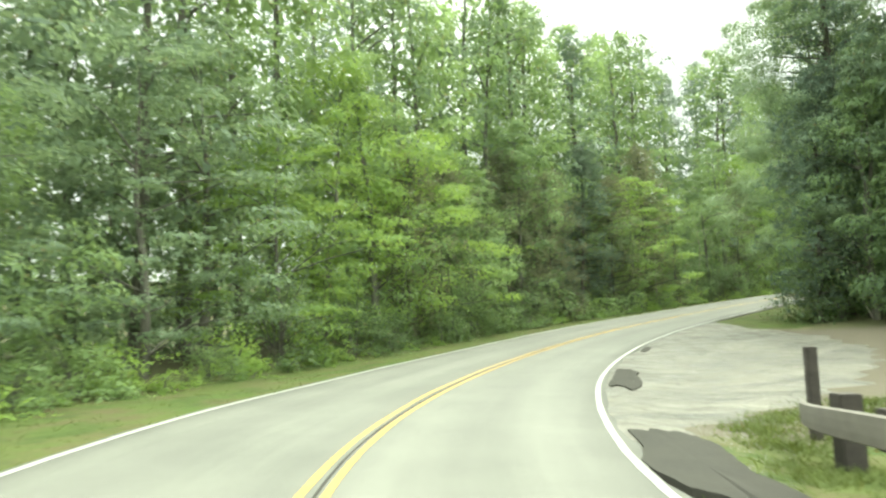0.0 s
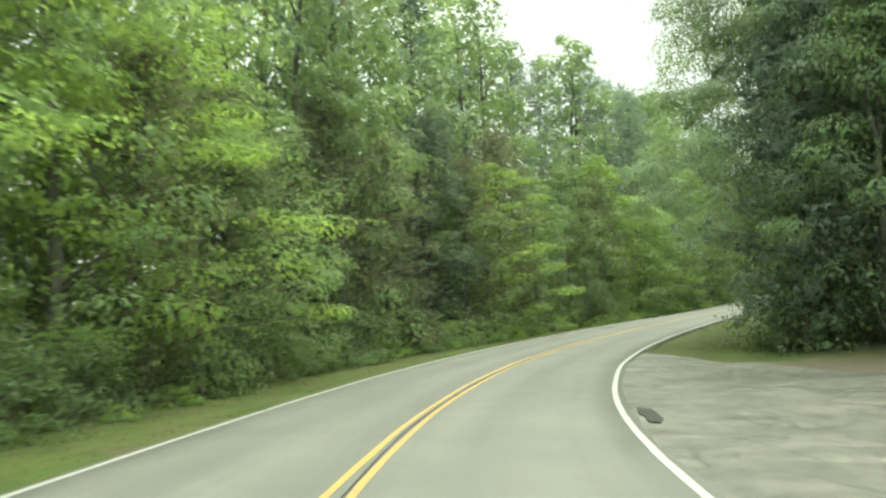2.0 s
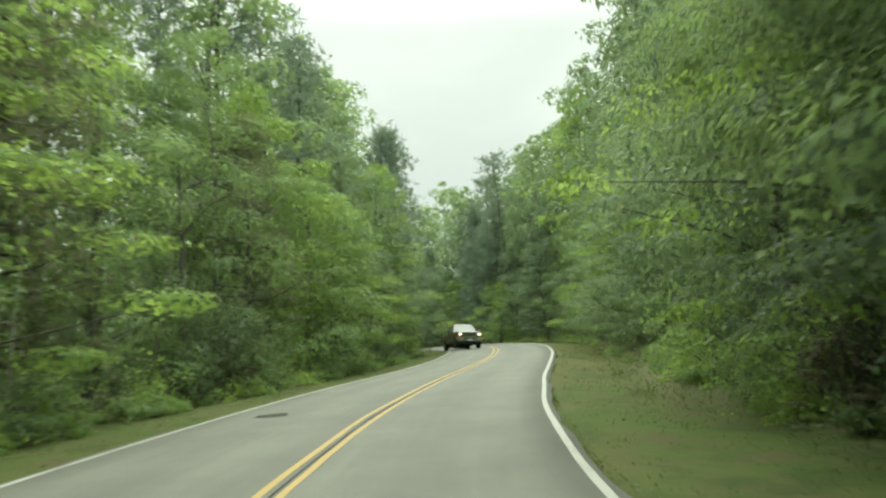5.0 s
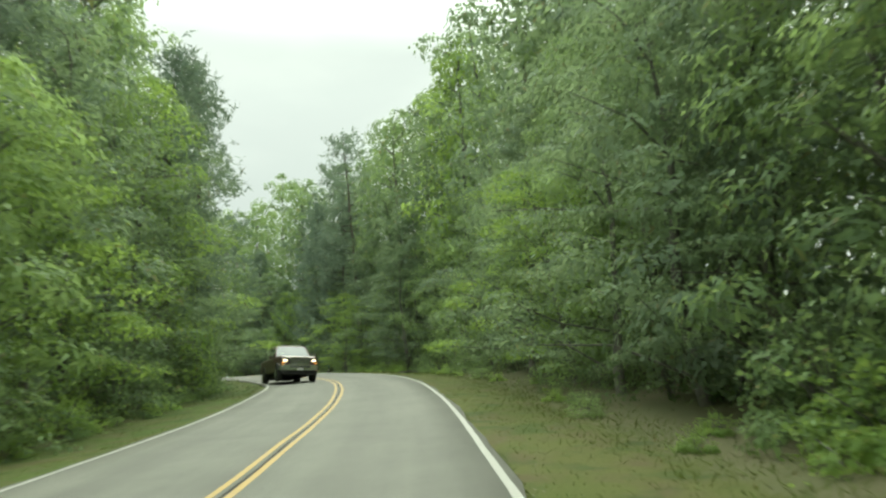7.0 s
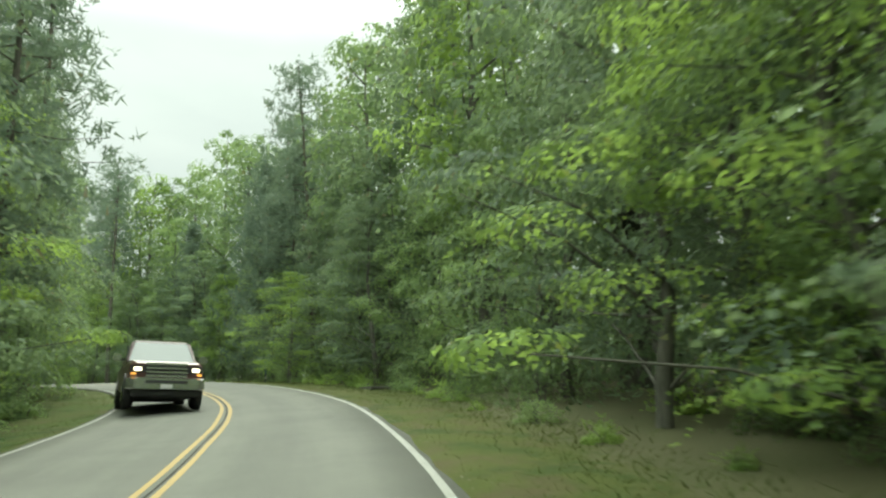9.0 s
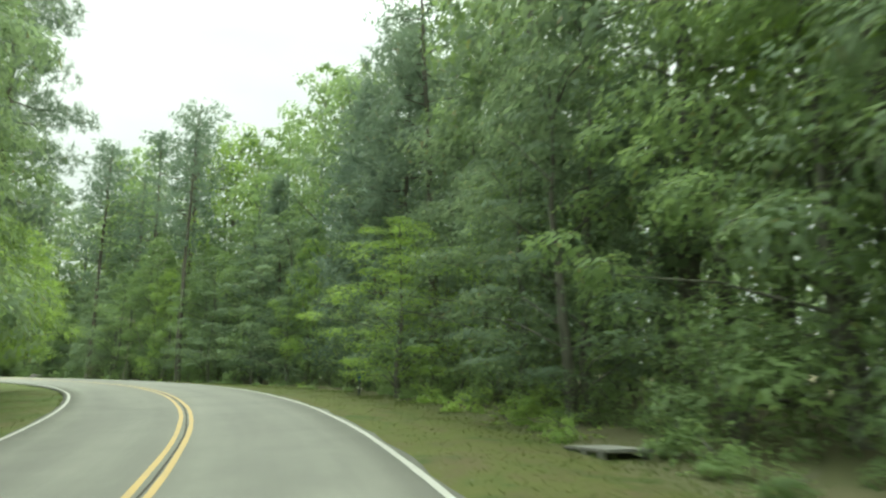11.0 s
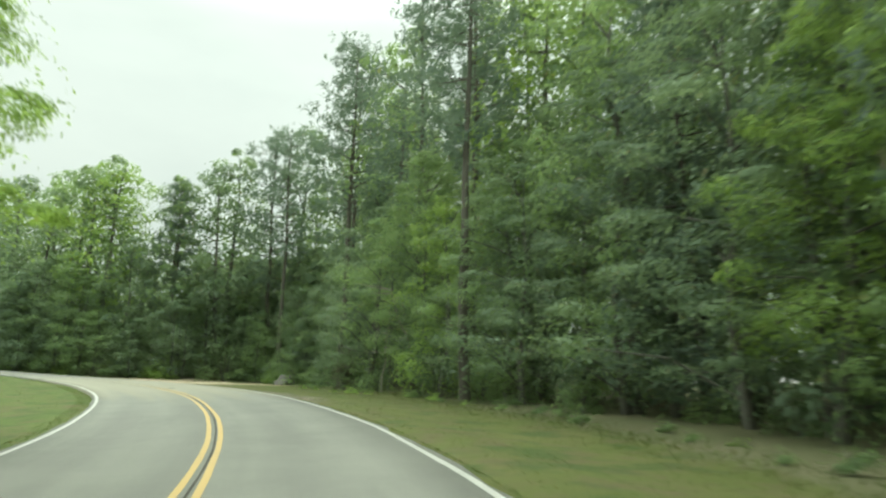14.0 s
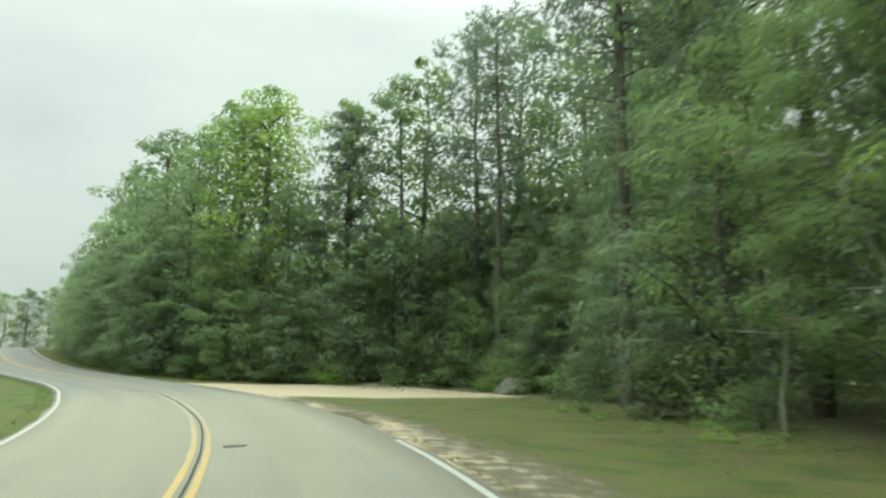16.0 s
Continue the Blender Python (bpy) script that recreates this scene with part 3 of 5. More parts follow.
def shrub(seed, height, radius, leaf_mat, n=96, size=0.12, label="", name="shrub", stems=7):
    """A bush: thin stems from the ground and leafy twigs over a rounded, uneven body."""
    r = np.random.default_rng(seed)
    top = new(name)
    pieces = []
    for _ in range(stems):
        a, q = r.uniform(0, 6.28), r.uniform(0.3, 0.9) * radius
        tip = np.array([np.cos(a) * q, np.sin(a) * q, height * r.uniform(0.6, 0.95)])
        pieces.append(tube([[0, 0, -0.2], tip * [0.35, 0.35, 0.55], tip], [0.025, 0.018, 0.006], 4))
    v, f = join(pieces)
    part("woody_base", mesh_from("woody_base", v, f, BARK_GREY, True), None, top)
    az, el = r.uniform(0, 6.28, n), np.arcsin(r.uniform(-0.05, 1, n))
    rad = r.uniform(0.6, 1.0, n) * (1 + 0.25 * np.sin(3 * az + r.uniform(0, 6)) * np.cos(el))
    out_ = np.column_stack([np.cos(az) * np.cos(el), np.sin(az) * np.cos(el), np.sin(el)])
    cen = out_ * rad[:, None] * [radius, radius, height]
    k_ = n // 6
    lv = [shingles(r, cen[:k_] * 0.72, np.full(k_, radius * 0.42), 62, size * 1.1, out_[:k_])]
    lv.append(tris(sprays(r, cen[k_:k_ + n // 2], out_[k_:k_ + n // 2] + [0, 0, 0.15], 8, 0.45, size, 0.3)))
    v, f = join(lv)
    part("foliage", mesh_from("foliage", v, f, leaf_mat), None, top)
    return tagged(top, label, "shrub")


# ---- ground, road ----
def build_ground():
    fx = np.concatenate([[-2600, -900, -400, -220, -130, -90], np.arange(-60, 130, 1.5), [160, 220, 320, 480, 900, 2600]])
    fy = np.concatenate([[-2600, -900, -400, -200, -110], np.arange(-70, 262, 1.5), [290, 340, 430, 600, 1000, 2600]])
    X, Y = np.meshgrid(fx, fy, indexing="ij")
    x, y = X.ravel(), Y.ravel()
    z = ground_z(x, y)
    s, lat = nearest(x, y)
    we = np.where(lat > 0, wood_edge(s, True), wood_edge(s, False))
    n, m = len(fx), len(fy)
    i, j = np.meshgrid(np.arange(n - 1), np.arange(m - 1), indexing="ij")
    f = np.stack([i * m + j, (i + 1) * m + j, (i + 1) * m + j + 1, i * m + j + 1], -1).reshape(-1, 4)
    me = mesh_from("ground", np.column_stack([x, y, z]), f, GROUND, True)
    lim = np.where(lat > 0, we + 0.2, np.interp(s, [q[0] for q in TURF_R], [q[1] for q in TURF_R]))
    turf = np.clip(0.5 + (lim - np.abs(lat)) * 0.28, 0, 1)
    pull = np.clip(np.minimum((s - 9) / 3, (41 - s) / 4), 0, 1) * np.clip((-lat - 2.0) / 1.0, 0, 1) * np.clip((17 + lat) / 3, 0, 1)
    drive = np.exp(-(((s - 190) / 7.5) ** 4)) * np.clip((-lat - 2.5) / 1.0, 0, 1) * np.clip((18.0 + lat) / 3, 0, 1)
    gravel = np.clip(np.minimum((s - 150) / 9, (199 - s) / 6), 0, 1) * np.clip((-lat - 2.8) / 0.4, 0, 1) * np.clip((5.9 + lat) / 2.0, 0, 1)
    worn = np.where((lat < 0) & (s > 70), 0.74, 0.84)       # thin turf with soil showing through; barer on the right to imitate windscreen veil
    worn = np.where(np.abs(lat) < 4.0, worn - 0.1, worn)
    col = np.column_stack([np.minimum(turf, worn) * (1 - pull), np.clip(np.maximum(pull * 0.8, gravel * 0.9), 0, 1), np.clip(np.maximum(drive, gravel * 0.58), 0, 1), np.clip((s - 58) / 12, 0, 1) * (lat < 0)]).astype(np.float32)
    at = me.color_attributes.new("cover", 'FLOAT_COLOR', 'POINT')
    at.data.foreach_set("color", col.ravel())
    return tagged(new("ground", me), "grassy verge, leaf litter and sandy soil beside the road", "ground", kind="structure")


ground = build_ground()


def ribbon(s, lats, up, thick=0.0, wob=None):
    """Verts and quads of a strip along the road; lats: rows of lateral offsets; thick adds side walls."""
    s = np.asarray(s, float)
    cols = []
    for q, la in enumerate(lats):
        la = np.broadcast_to(np.asarray(la, float), s.shape)
        x, y, z = along_road(s, la)
        cols.append(np.column_stack([x, y, z + up]))
    if thick:
        lo = cols[0].copy(), cols[-1].copy()
        for q in lo:
            q[:, 2] -= thick
        cols = [lo[0]] + cols + [lo[1]]
    v = np.stack(cols, 1)
    n, m = v.shape[:2]
    i, j = np.meshgrid(np.arange(n - 1), np.arange(m - 1), indexing="ij")
    f = np.stack([i * m + j, (i + 1) * m + j, (i + 1) * m + j + 1, i * m + j + 1], -1).reshape(-1, 4)
    return v.reshape(-1, 3), f[:, ::-1]


def with_uv(me, u, v):
    lay = me.uv_layers.new(name="UVMap")
    idx = np.empty(len(me.loops), np.int32)
    me.loops.foreach_get("vertex_index", idx)
    lay.data.foreach_set("uv", np.column_stack([u[idx], v[idx]]).astype(np.float32).ravel())


RS = np.arange(-58, S1 + 55, 0.75)
rr_ = np.random.default_rng(3)
fray_l = LANE_L + 0.13 + 0.04 * bumps(RS, RS * 0, 2.0, 8) + rr_.normal(0, 0.012, len(RS))
fray_r = LANE_R + 0.14 + 0.05 * bumps(RS, RS * 0, 1.7, 9) + rr_.normal(0, 0.014, len(RS))
lats = [fray_l] + [np.full(len(RS), q) for q in (2.4, 1.2, 0.0, -1.2, -2.4)] + [-fray_r]
v, f = ribbon(RS, lats, 0.0, 0.25)
me = mesh_from("road", v, f, ASPHALT)
uu, vv = nearest(v[:, 0], v[:, 1])
with_uv(me, vv, uu)
road = tagged(new("road", me), "worn light grey asphalt two-lane road with painted lines", "road", kind="structure")


def stripe(name, lat, width, mat, label, s=RS, seed=1, fade=0.003):
    r = np.random.default_rng(seed)
    w = width / 2 + r.normal(0, fade, (2, len(s)))
    wander = 0.015 * bumps(s, s * 0, 9.0, seed)
    v, f = ribbon(s, [lat + wander + w[0], lat + wander - w[1]], 0.005)
    return part(name, mesh_from(name, v, f, mat), None, road, label)


stripe("edge_line", LANE_L, 0.10, WHITE_LINE, "worn white edge line", seed=2)
stripe("edge_line", -LANE_R, 0.10, WHITE_LINE, "worn white edge line", s=np.arange(-58, 167.5, 0.5), seed=3)
stripe("edge_line", -LANE_R, 0.10, WHITE_LINE, "worn white edge line", s=np.arange(199, S1 + 55, 0.75), seed=6)
stripe("centre_line", 0.06, 0.09, YELLOW_LINE, "yellow centre line", seed=4)
stripe("centre_line", -0.16, 0.09, YELLOW_LINE, "yellow centre line", seed=5)
stripe("tar_seam", -0.07, 0.035, ASPHALT_DARK, "dark tarred joint between the centre lines", seed=6)

# ---- plants ----
L_BRIGHT = "roadside broadleaf tree with bright green leaves down to the verge"
L_MID = "leafy green tree at the edge of the wood"
L_PINE = "tall pine with a bare trunk and open rounded crown"
FINE = dict(boughs=42, per=108, size=0.125, clump=1.0, squash=0.52, out=(0.40, 0.92), fill=460, twigs=44, core=76)
PROTO = {
    "bright": [broadleaf(11, 9.5, 0.5, 2.9, LEAF_BRIGHT, label=L_BRIGHT, **FINE), broadleaf(12, 11.5, 0.4, 3.1, LEAF_BRIGHT, label=L_BRIGHT, bulge=0.55, **FINE)],
    "mid": [broadleaf(21, 10.5, 0.3, 3.0, LEAF_MID, label=L_MID, **FINE),
            broadleaf(22, 12.5, 0.5, 3.0, LEAF_MID, label=L_MID, bulge=0.6, **FINE),
            broadleaf(23, 8.0, 0.2, 2.8, LEAF_MID, label="low leafy tree at the edge of the wood", bulge=0.35, **FINE)],
    "dark": [broadleaf(31, 13.0, 0.6, 3.3, LEAF_DARK, label="dense dark green tree in the wood", boughs=40, per=90, size=0.15, clump=1.0, fill=600, twigs=30, core=60),
             broadleaf(32, 10.0, 0.4, 3.1, LEAF_DARK, label="dense dark green tree in the wood", bulge=0.5, boughs=40, per=90, size=0.15, clump=1.0, fill=600, twigs=30, core=60)],
    "back": [broadleaf(35, 12.0, 0.3, 3.6, LEAF_DARK, label="dark leafy tree deep in the wood", boughs=34, per=64, size=0.26, clump=1.0, fill=700, twigs=0)],
    "maple": [broadleaf(15, 8.6, 1.0, 3.5, LEAF_BRIGHT, boughs=46, per=230, size=0.10, clump=0.70, squash=0.26, out=(0.40, 1.0), fill=1100, twigs=240, reach=0.8, droop=0.25, label="light green tree with layered boughs that reach over the verge", bulge=0.5),
              broadleaf(16, 10.0, 1.0, 3.4, LEAF_DARK, boughs=48, per=210, size=0.10, clump=0.68, squash=0.26, out=(0.40, 1.0), fill=1100, twigs=240, reach=0.8, droop=0.25, label="green tree with layered boughs that reach over the verge", bulge=0.5)],
    "overhang": [broadleaf(13, 10.5, 2.0, 3.4, LEAF_BRIGHT, boughs=60, per=210, clump=0.66, size=0.09, core=70, fill=1400, twigs=150, label="bright green tree whose boughs reach over the verge", bulge=0.5)],
    "high": [broadleaf(14, 9.6, 3.9, 3.6, LEAF_BRIGHT, boughs=30, per=420, size=0.085, clump=0.55, squash=0.26, core=90, out=(0.35, 0.95), fill=900, twigs=200, label="light green tree with airy boughs over the verge", bulge=0.6)],
    "shady": [broadleaf(33, 13.0, 1.6, 3.7, LEAF_MID, boughs=80, per=300, clump=0.66, size=0.085, core=90, fill=2400, twigs=220, label="green drooping tree that leans over the verge", bulge=0.5)],
    "weeping": [broadleaf(34, 20.0, 3.0, 5.3, LEAF_DARK, boughs=130, per=560, clump=0.50, size=0.085, core=160, fill=2600, twigs=900, reach=0.9, droop=0.75, label="tall green tree whose drooping boughs hang over the road", bulge=0.45)],
    "slim": [pine(54, 22.7, 11.0, 2.9, NEEDLE, label="slim tall pine with a small rounded crown above the wood", tufts=460, count=7, limbs=26, top_round=0.3, pad=0.42)],
    "tall": [broadleaf(41, 19.0, 4.0, 3.7, LEAF_MID, label="tall broadleaf tree behind the roadside trees", boughs=40, per=78, clump=0.9, size=0.27, bulge=0.7, fill=560, twigs=30),
             broadleaf(42, 20.5, 6.0, 3.9, LEAF_BRIGHT, label="tall light green tree behind the roadside trees", boughs=40, per=78, clump=0.9, size=0.26, gap=0.25, bulge=0.7, twigs=30, fill=420),
             broadleaf(43, 18.0, 3.0, 3.8, LEAF_DARK, label="tall dark broadleaf tree behind the roadside trees", boughs=40, per=78, clump=0.9, size=0.27, bulge=0.65, fill=560, twigs=30)],
    "pine": [pine(51, 22.0, 8.0, 4.2, NEEDLE, label=L_PINE, tufts=760, count=6, pad=0.5),
             pine(52, 25.0, 12.0, 4.3, NEEDLE, label=L_PINE, tufts=700, count=6, top_round=0.35, pad=0.5),
             pine(53, 19.0, 4.0, 3.6, NEEDLE, label="pine with dense dark green needle tufts", tufts=820, limbs=48, top_round=0.6, pad=0.5, count=6)],
    "verge_pine": [pine(55, 21.0, 5.0, 4.0, NEEDLE, label="pine beside the road with long limbs and fine needle tufts", tufts=2200, limbs=56, top_round=0.5, pad=0.36, count=16, size=0.26, thick=0.075)],
    "young": [pine(61, 10.5, 0.8, 2.9, NEEDLE_BROWN, label="young pine with brownish new growth", tufts=1100, limbs=60, top_round=0.55, pad=0.42, count=10, size=0.24, thick=0.10)],
    "evergreen": [pine(62, 14.0, 0.6, 3.2, NEEDLE, label="dense dark pine with branches down to the ground", tufts=1150, limbs=60, top_round=0.6, pad=0.45, count=9, size=0.30),
                  pine(63, 11.0, 0.4, 3.2, NEEDLE, label="dense dark pine with branches down to the ground", tufts=1050, limbs=54, top_round=0.5, pad=0.45, count=9, size=0.30)],
    "weed": [shrub(76, 0.55, 0.42, LEAF_MID, n=40, size=0.06, label="low green weed at the edge of the verge", name="weed", stems=1),
             shrub(77, 0.40, 0.50, LEAF_BRIGHT, n=36, size=0.06, label="low light green weed at the edge of the verge", name="weed", stems=1)],
    "dry": [shrub(75, 2.3, 1.0, LEAF_DRY, n=130, size=0.09, label="dry brown tangle of dead vines", name="dry_bush")],
    "shrub": [shrub(71, 1.7, 1.3, LEAF_MID, n=120, size=0.095, label="leafy green bush at the edge of the verge"),
              shrub(72, 2.4, 1.5, LEAF_MID, n=140, size=0.095, label="leafy green bush at the edge of the verge"),
              shrub(73, 1.1, 1.0, LEAF_BRIGHT, n=90, size=0.10, label="low bright green bush at the edge of the verge"),
              shrub(74, 3.4, 1.9, VINE, n=190, size=0.10, label="vine-covered bush at the edge of the wood", name="vine_bush")],
}
USED = set()
GROUPS = {"bright": "roadside trees", "mid": "roadside trees", "dark": "roadside trees", "overhang": "roadside trees", "shady": "roadside trees", "high": "roadside trees", "tall": "trees of the wood", "pine": "tall pines", "slim": "tall pines", "verge_pine": "tall pines", "evergreen": "young pines", "back": "trees of the wood", "maple": "roadside trees", "weeping": "roadside trees", "young": "young pines", "shrub": "roadside bushes", "dry": "dry bushes", "weed": "weeds on the verge"}
prand = np.random.default_rng(77)
crand = np.random.default_rng(78)


def plant(kind, which, s, lat, scale=1.0, turn=None, tall=1.0):
    """Puts a plant of a kind at a station of the road and a lateral place, on the ground."""
    protos = PROTO[kind]
    p = protos[which % len(protos)]
    x, y, _ = along_road(s, lat)
    x, y = float(x), float(y)
    a = prand.uniform(0, 360) if turn is None else turn
    if p.name in HEIGHT:                          # the canopy's own height rules that of a tree
        h, lim = HEIGHT[p.name] * scale * tall, canopy(s, lat) * (crand.uniform(0.92, 1.0) if kind == "pine" else crand.uniform(0.96, 1.05))
        f = min(lim / h, 1.28 if kind in ("tall", "pine") else 1.0)
        scale, tall = scale * f ** 0.3, tall * f ** 0.7
    m = Matrix.LocRotScale((x, y, gz(x, y)), Euler((radians(prand.normal(0, 1.5)), radians(prand.normal(0, 1.5)), radians(a))), (scale, scale, scale * tall))
    if p.name in USED:
        o = copy_thing(p, Matrix())
    else:
        o = p
        USED.add(p.name)
    o.matrix_basis = m
    return tagged(o, group=GROUPS[kind])


def choose(weights, r):
    names = list(weights)
    w = np.array([weights[q] for q in names], float)
    return names[int(r.choice(len(names), p=w / w.sum()))]


def row(left, s0, s1, gap, setback, weights, scale=(0.85, 1.2), tall=(0.9, 1.15), jitter=0.8):
    """A loose row of plants that follows the edge of the wood."""
    r = np.random.default_rng(int(1000 + 700 * left + 7 * s0 + 40 * setback))
    sg = 1 if left else -1
    for s in np.arange(s0, s1, gap):
        q = s + r.uniform(-0.35, 0.35) * gap
        lat = sg * (float(wood_edge(q, left)) + setback + r.uniform(-jitter, jitter))
        kind, which = choose(weights, r), int(r.integers(0, 9))
        if kind == "tall":                        # the light green ones stand out and are placed singly
            which = 2 * (which % 2)
        plant(kind, which, q, lat, r.uniform(*scale), r.uniform(0, 360), r.uniform(*tall))


# single trees that stand out, stretch by stretch
def stand(*trees):
    for kind, which, s, lat, scale, tall in trees:
        plant(kind, which, s, lat, scale, tall=tall)


stand(("young", 0, 36, 8.8, 0.85, 1), ("evergreen", 0, 42, -8.2, 0.9, 0.95), ("young", 0, 42, 8.2, 1, 1), ("tall", 0, 44, 13.0, 1.1, 1.1),
      ("pine", 2, 45, -9.0, 0.95, 0.95), ("weeping", 0, 46.5, -8.4, 1.08, 0.95), ("shady", 0, 48.5, -8.2, 1.1, 1.25), ("maple", 1, 50, -9.2, 1, 1.1), ("tall", 2, 50, 12.6, 1.1, 1.12),
      ("maple", 0, 54.3, -8.7, 1, 1.05), ("pine", 0, 55, 12.0, 1, 1), ("young", 0, 57, 8.4, 1.05, 1.1), ("maple", 1, 59.0, -8.9, 0.95, 1.1), ("tall", 2, 51.5, -11.8, 1.2, 1.1),
      ("pine", 1, 71, 21.0, 1, 1.05), ("pine", 1, 75, 25.0, 1.05, 1.1))
stand(("shady", 0, 86.5, -9.4, 0.95, 1.05), ("tall", 2, 88, -13.0, 1.05, 1.08), ("bright", 1, 90, 7.4, 1, 1.1), ("maple", 1, 91, -8.0, 1, 1.1),
      ("tall", 2, 93.5, -12.4, 1.05, 1.05), ("pine", 2, 96, 7.6, 1, 1.05), ("tall", 2, 99, -12.0, 1.05, 1.05), ("pine", 2, 104, 6.7, 1, 1.12),
      ("tall", 1, 106.5, -10.8, 1, 1.02), ("pine", 2, 112, 6.6, 1, 1.12), ("tall", 2, 113, -11.4, 1.05, 1.05), ("maple", 1, 113.5, -8.6, 0.95, 1),
      ("bright", 0, 118, 7.2, 1, 1), ("tall", 0, 120, -12.2, 1.1, 1.08))
stand(("bright", 0, 121, -11.2, 0.9, 0.95), ("pine", 0, 128, -11.8, 1.05, 1), ("overhang", 0, 128.5, 6.0, 0.68, 0.95), ("verge_pine", 0, 130.5, 6.2, 1.0, 1.1),
      ("overhang", 0, 136, 5.5, 1, 0.78), ("verge_pine", 0, 135, 6.8, 1.0, 1.15), ("pine", 0, 138, -14.2, 1, 1.05), ("pine", 1, 143, -15.5, 1, 1.05),
      ("overhang", 0, 143, -12.0, 0.9, 1), ("dark", 1, 146, -17.0, 1, 1), ("high", 0, 143.4, 5.6, 0.98, 0.95), ("dark", 1, 150.5, -17.5, 1, 1),
      ("dark", 0, 155, -18.0, 0.95, 0.95), ("mid", 0, 158.5, -12.6, 1, 1.1), ("slim", 0, 158.9, -10.9, 1, 1))
stand(("tall", 1, 160, -15.5, 1, 1.05), ("pine", 1, 162.5, -13.4, 1.05, 1.04), ("bright", 1, 163, -12.2, 0.85, 1), ("pine", 0, 170, -15.5, 1.05, 1),
      ("pine", 1, 176, -14.6, 1, 1), ("pine", 0, 180, -18.2, 1, 1), ("tall", 2, 177, -20.5, 1, 1), ("dark", 1, 178, -16.5, 1, 1), ("tall", 0, 181, -24.0, 1, 1),
      ("mid", 2, 182, -19.8, 0.9, 0.9), ("pine", 1, 183, -21.5, 0.95, 1), ("tall", 2, 184, -30.0, 1, 1), ("mid", 0, 184, -19.5, 0.85, 0.8),
      ("tall", 2, 186, -27.0, 0.95, 1), ("mid", 2, 187, -19.8, 0.9, 0.9))
stand(("dark", 1, 187, -22.5, 0.8, 0.75), ("tall", 0, 188, -24.5, 0.95, 0.95), ("pine", 1, 190, -20.0, 0.88, 1), ("mid", 1, 190, -22.0, 0.9, 0.8),
      ("tall", 1, 191, -30.0, 0.9, 0.9), ("tall", 0, 192, -26.0, 0.85, 0.9), ("pine", 0, 193, -21.5, 1, 1.05), ("tall", 2, 193, -24.0, 1.1, 1.1),
      ("mid", 0, 193.5, -20.0, 0.9, 0.85), ("dark", 1, 195, -20.5, 1, 1.05), ("tall", 2, 196, -18.5, 0.98, 1), ("dark", 1, 196, -17.5, 1, 1),
      ("tall", 0, 197, -20.0, 1.05, 1.08), ("mid", 0, 197.5, -15.8, 0.95, 0.9))
stand(("tall", 0, 199, -15.5, 0.95, 0.98), ("verge_pine", 0, 199, -16.0, 1, 1.2), ("dark", 0, 200, -12.0, 0.95, 1), ("tall", 1, 203, -11.5, 1.15, 0.9),
      ("mid", 0, 204, -8.6, 0.95, 1), ("tall", 0, 205, -13.0, 0.9, 1), ("tall", 2, 210, -9.0, 0.85, 1), ("dark", 0, 214, -7.6, 0.95, 1),
      ("mid", 1, 220, -7.6, 0.9, 0.95))

stand(("young", 0, 32, 8.0, 0.85, 1), ("young", 0, 52, 7.6, 0.9, 1), ("young", 0, 69, 7.8, 0.9, 1.1), ("shady", 0, 52, -9.5, 1, 1.2))

stand(("maple", 1, 76.0, -8.3, 1, 1), ("maple", 1, 80.5, -7.9, 0.95, 1), ("maple", 0, 85.5, -8.0, 0.9, 1), ("maple", 1, 118.0, -9.6, 0.85, 1.1),
      ("maple", 0, 124.6, -8.3, 0.80, 1), ("evergreen", 0, 131, -11.4, 1.1, 1.15), ("evergreen", 1, 134, -11.8, 1.1, 1.2), ("evergreen", 0, 137.5, -12.2, 1.1, 1.2),
      ("maple", 1, 146, -12.6, 1.05, 1.15), ("maple", 1, 151.5, -13.0, 1.05, 1.2),
      ("maple", 1, 156.8, -12.3, 0.95, 1.1), ("shady", 0, 166, -13.2, 1, 1), ("maple", 1, 171.5, -13.4, 1, 1.15))

EDGE_NEAR = {"bright": 2.2, "maple": 0.9, "mid": 2.4, "young": 0.5, "dark": 0.5, "evergreen": 0.3}
EDGE_L = {"bright": 1.1, "maple": 0.8, "mid": 2.6, "young": 0.4, "dark": 2.2, "evergreen": 0.7}
EDGE_R = {"bright": 0.3, "mid": 1.8, "dark": 3.2}
row(True, 8, 32, 3.2, 2.2, {"bright": 2.6, "maple": 1.0, "mid": 1.0})
row(True, 6, 62, 4.6, 9.5, {"back": 1}, scale=(1.1, 1.35))
row(True, 32, 58, 3.4, 2.2, EDGE_NEAR)
row(True, 58, 138, 3.4, 2.2, EDGE_L)
row(True, 150, 235, 14.0, 4.0, EDGE_L)
row(False, 40, 125, 3.4, 2.5, EDGE_R)
row(False, 125, 150, 3.3, 2.8, {"dark": 3, "evergreen": 1, "mid": 1.2})
row(False, 150, 176, 3.0, 2.8, {"dark": 3, "evergreen": 0.6, "mid": 1.0})
row(False, 202, 240, 3.4, 2.5, {"mid": 1, "dark": 3}, scale=(0.95, 1.15), tall=(0.8, 1.0))
row(False, 22, 38, 5.0, 2.6, EDGE_R)
row(False, 242, 288, 9.0, 2.5, {"mid": 2, "dark": 2}, scale=(0.8, 1.0))
row(True, 14, 46, 3.0, 5.2, {"tall": 1}, jitter=1.0, scale=(0.8, 0.95))
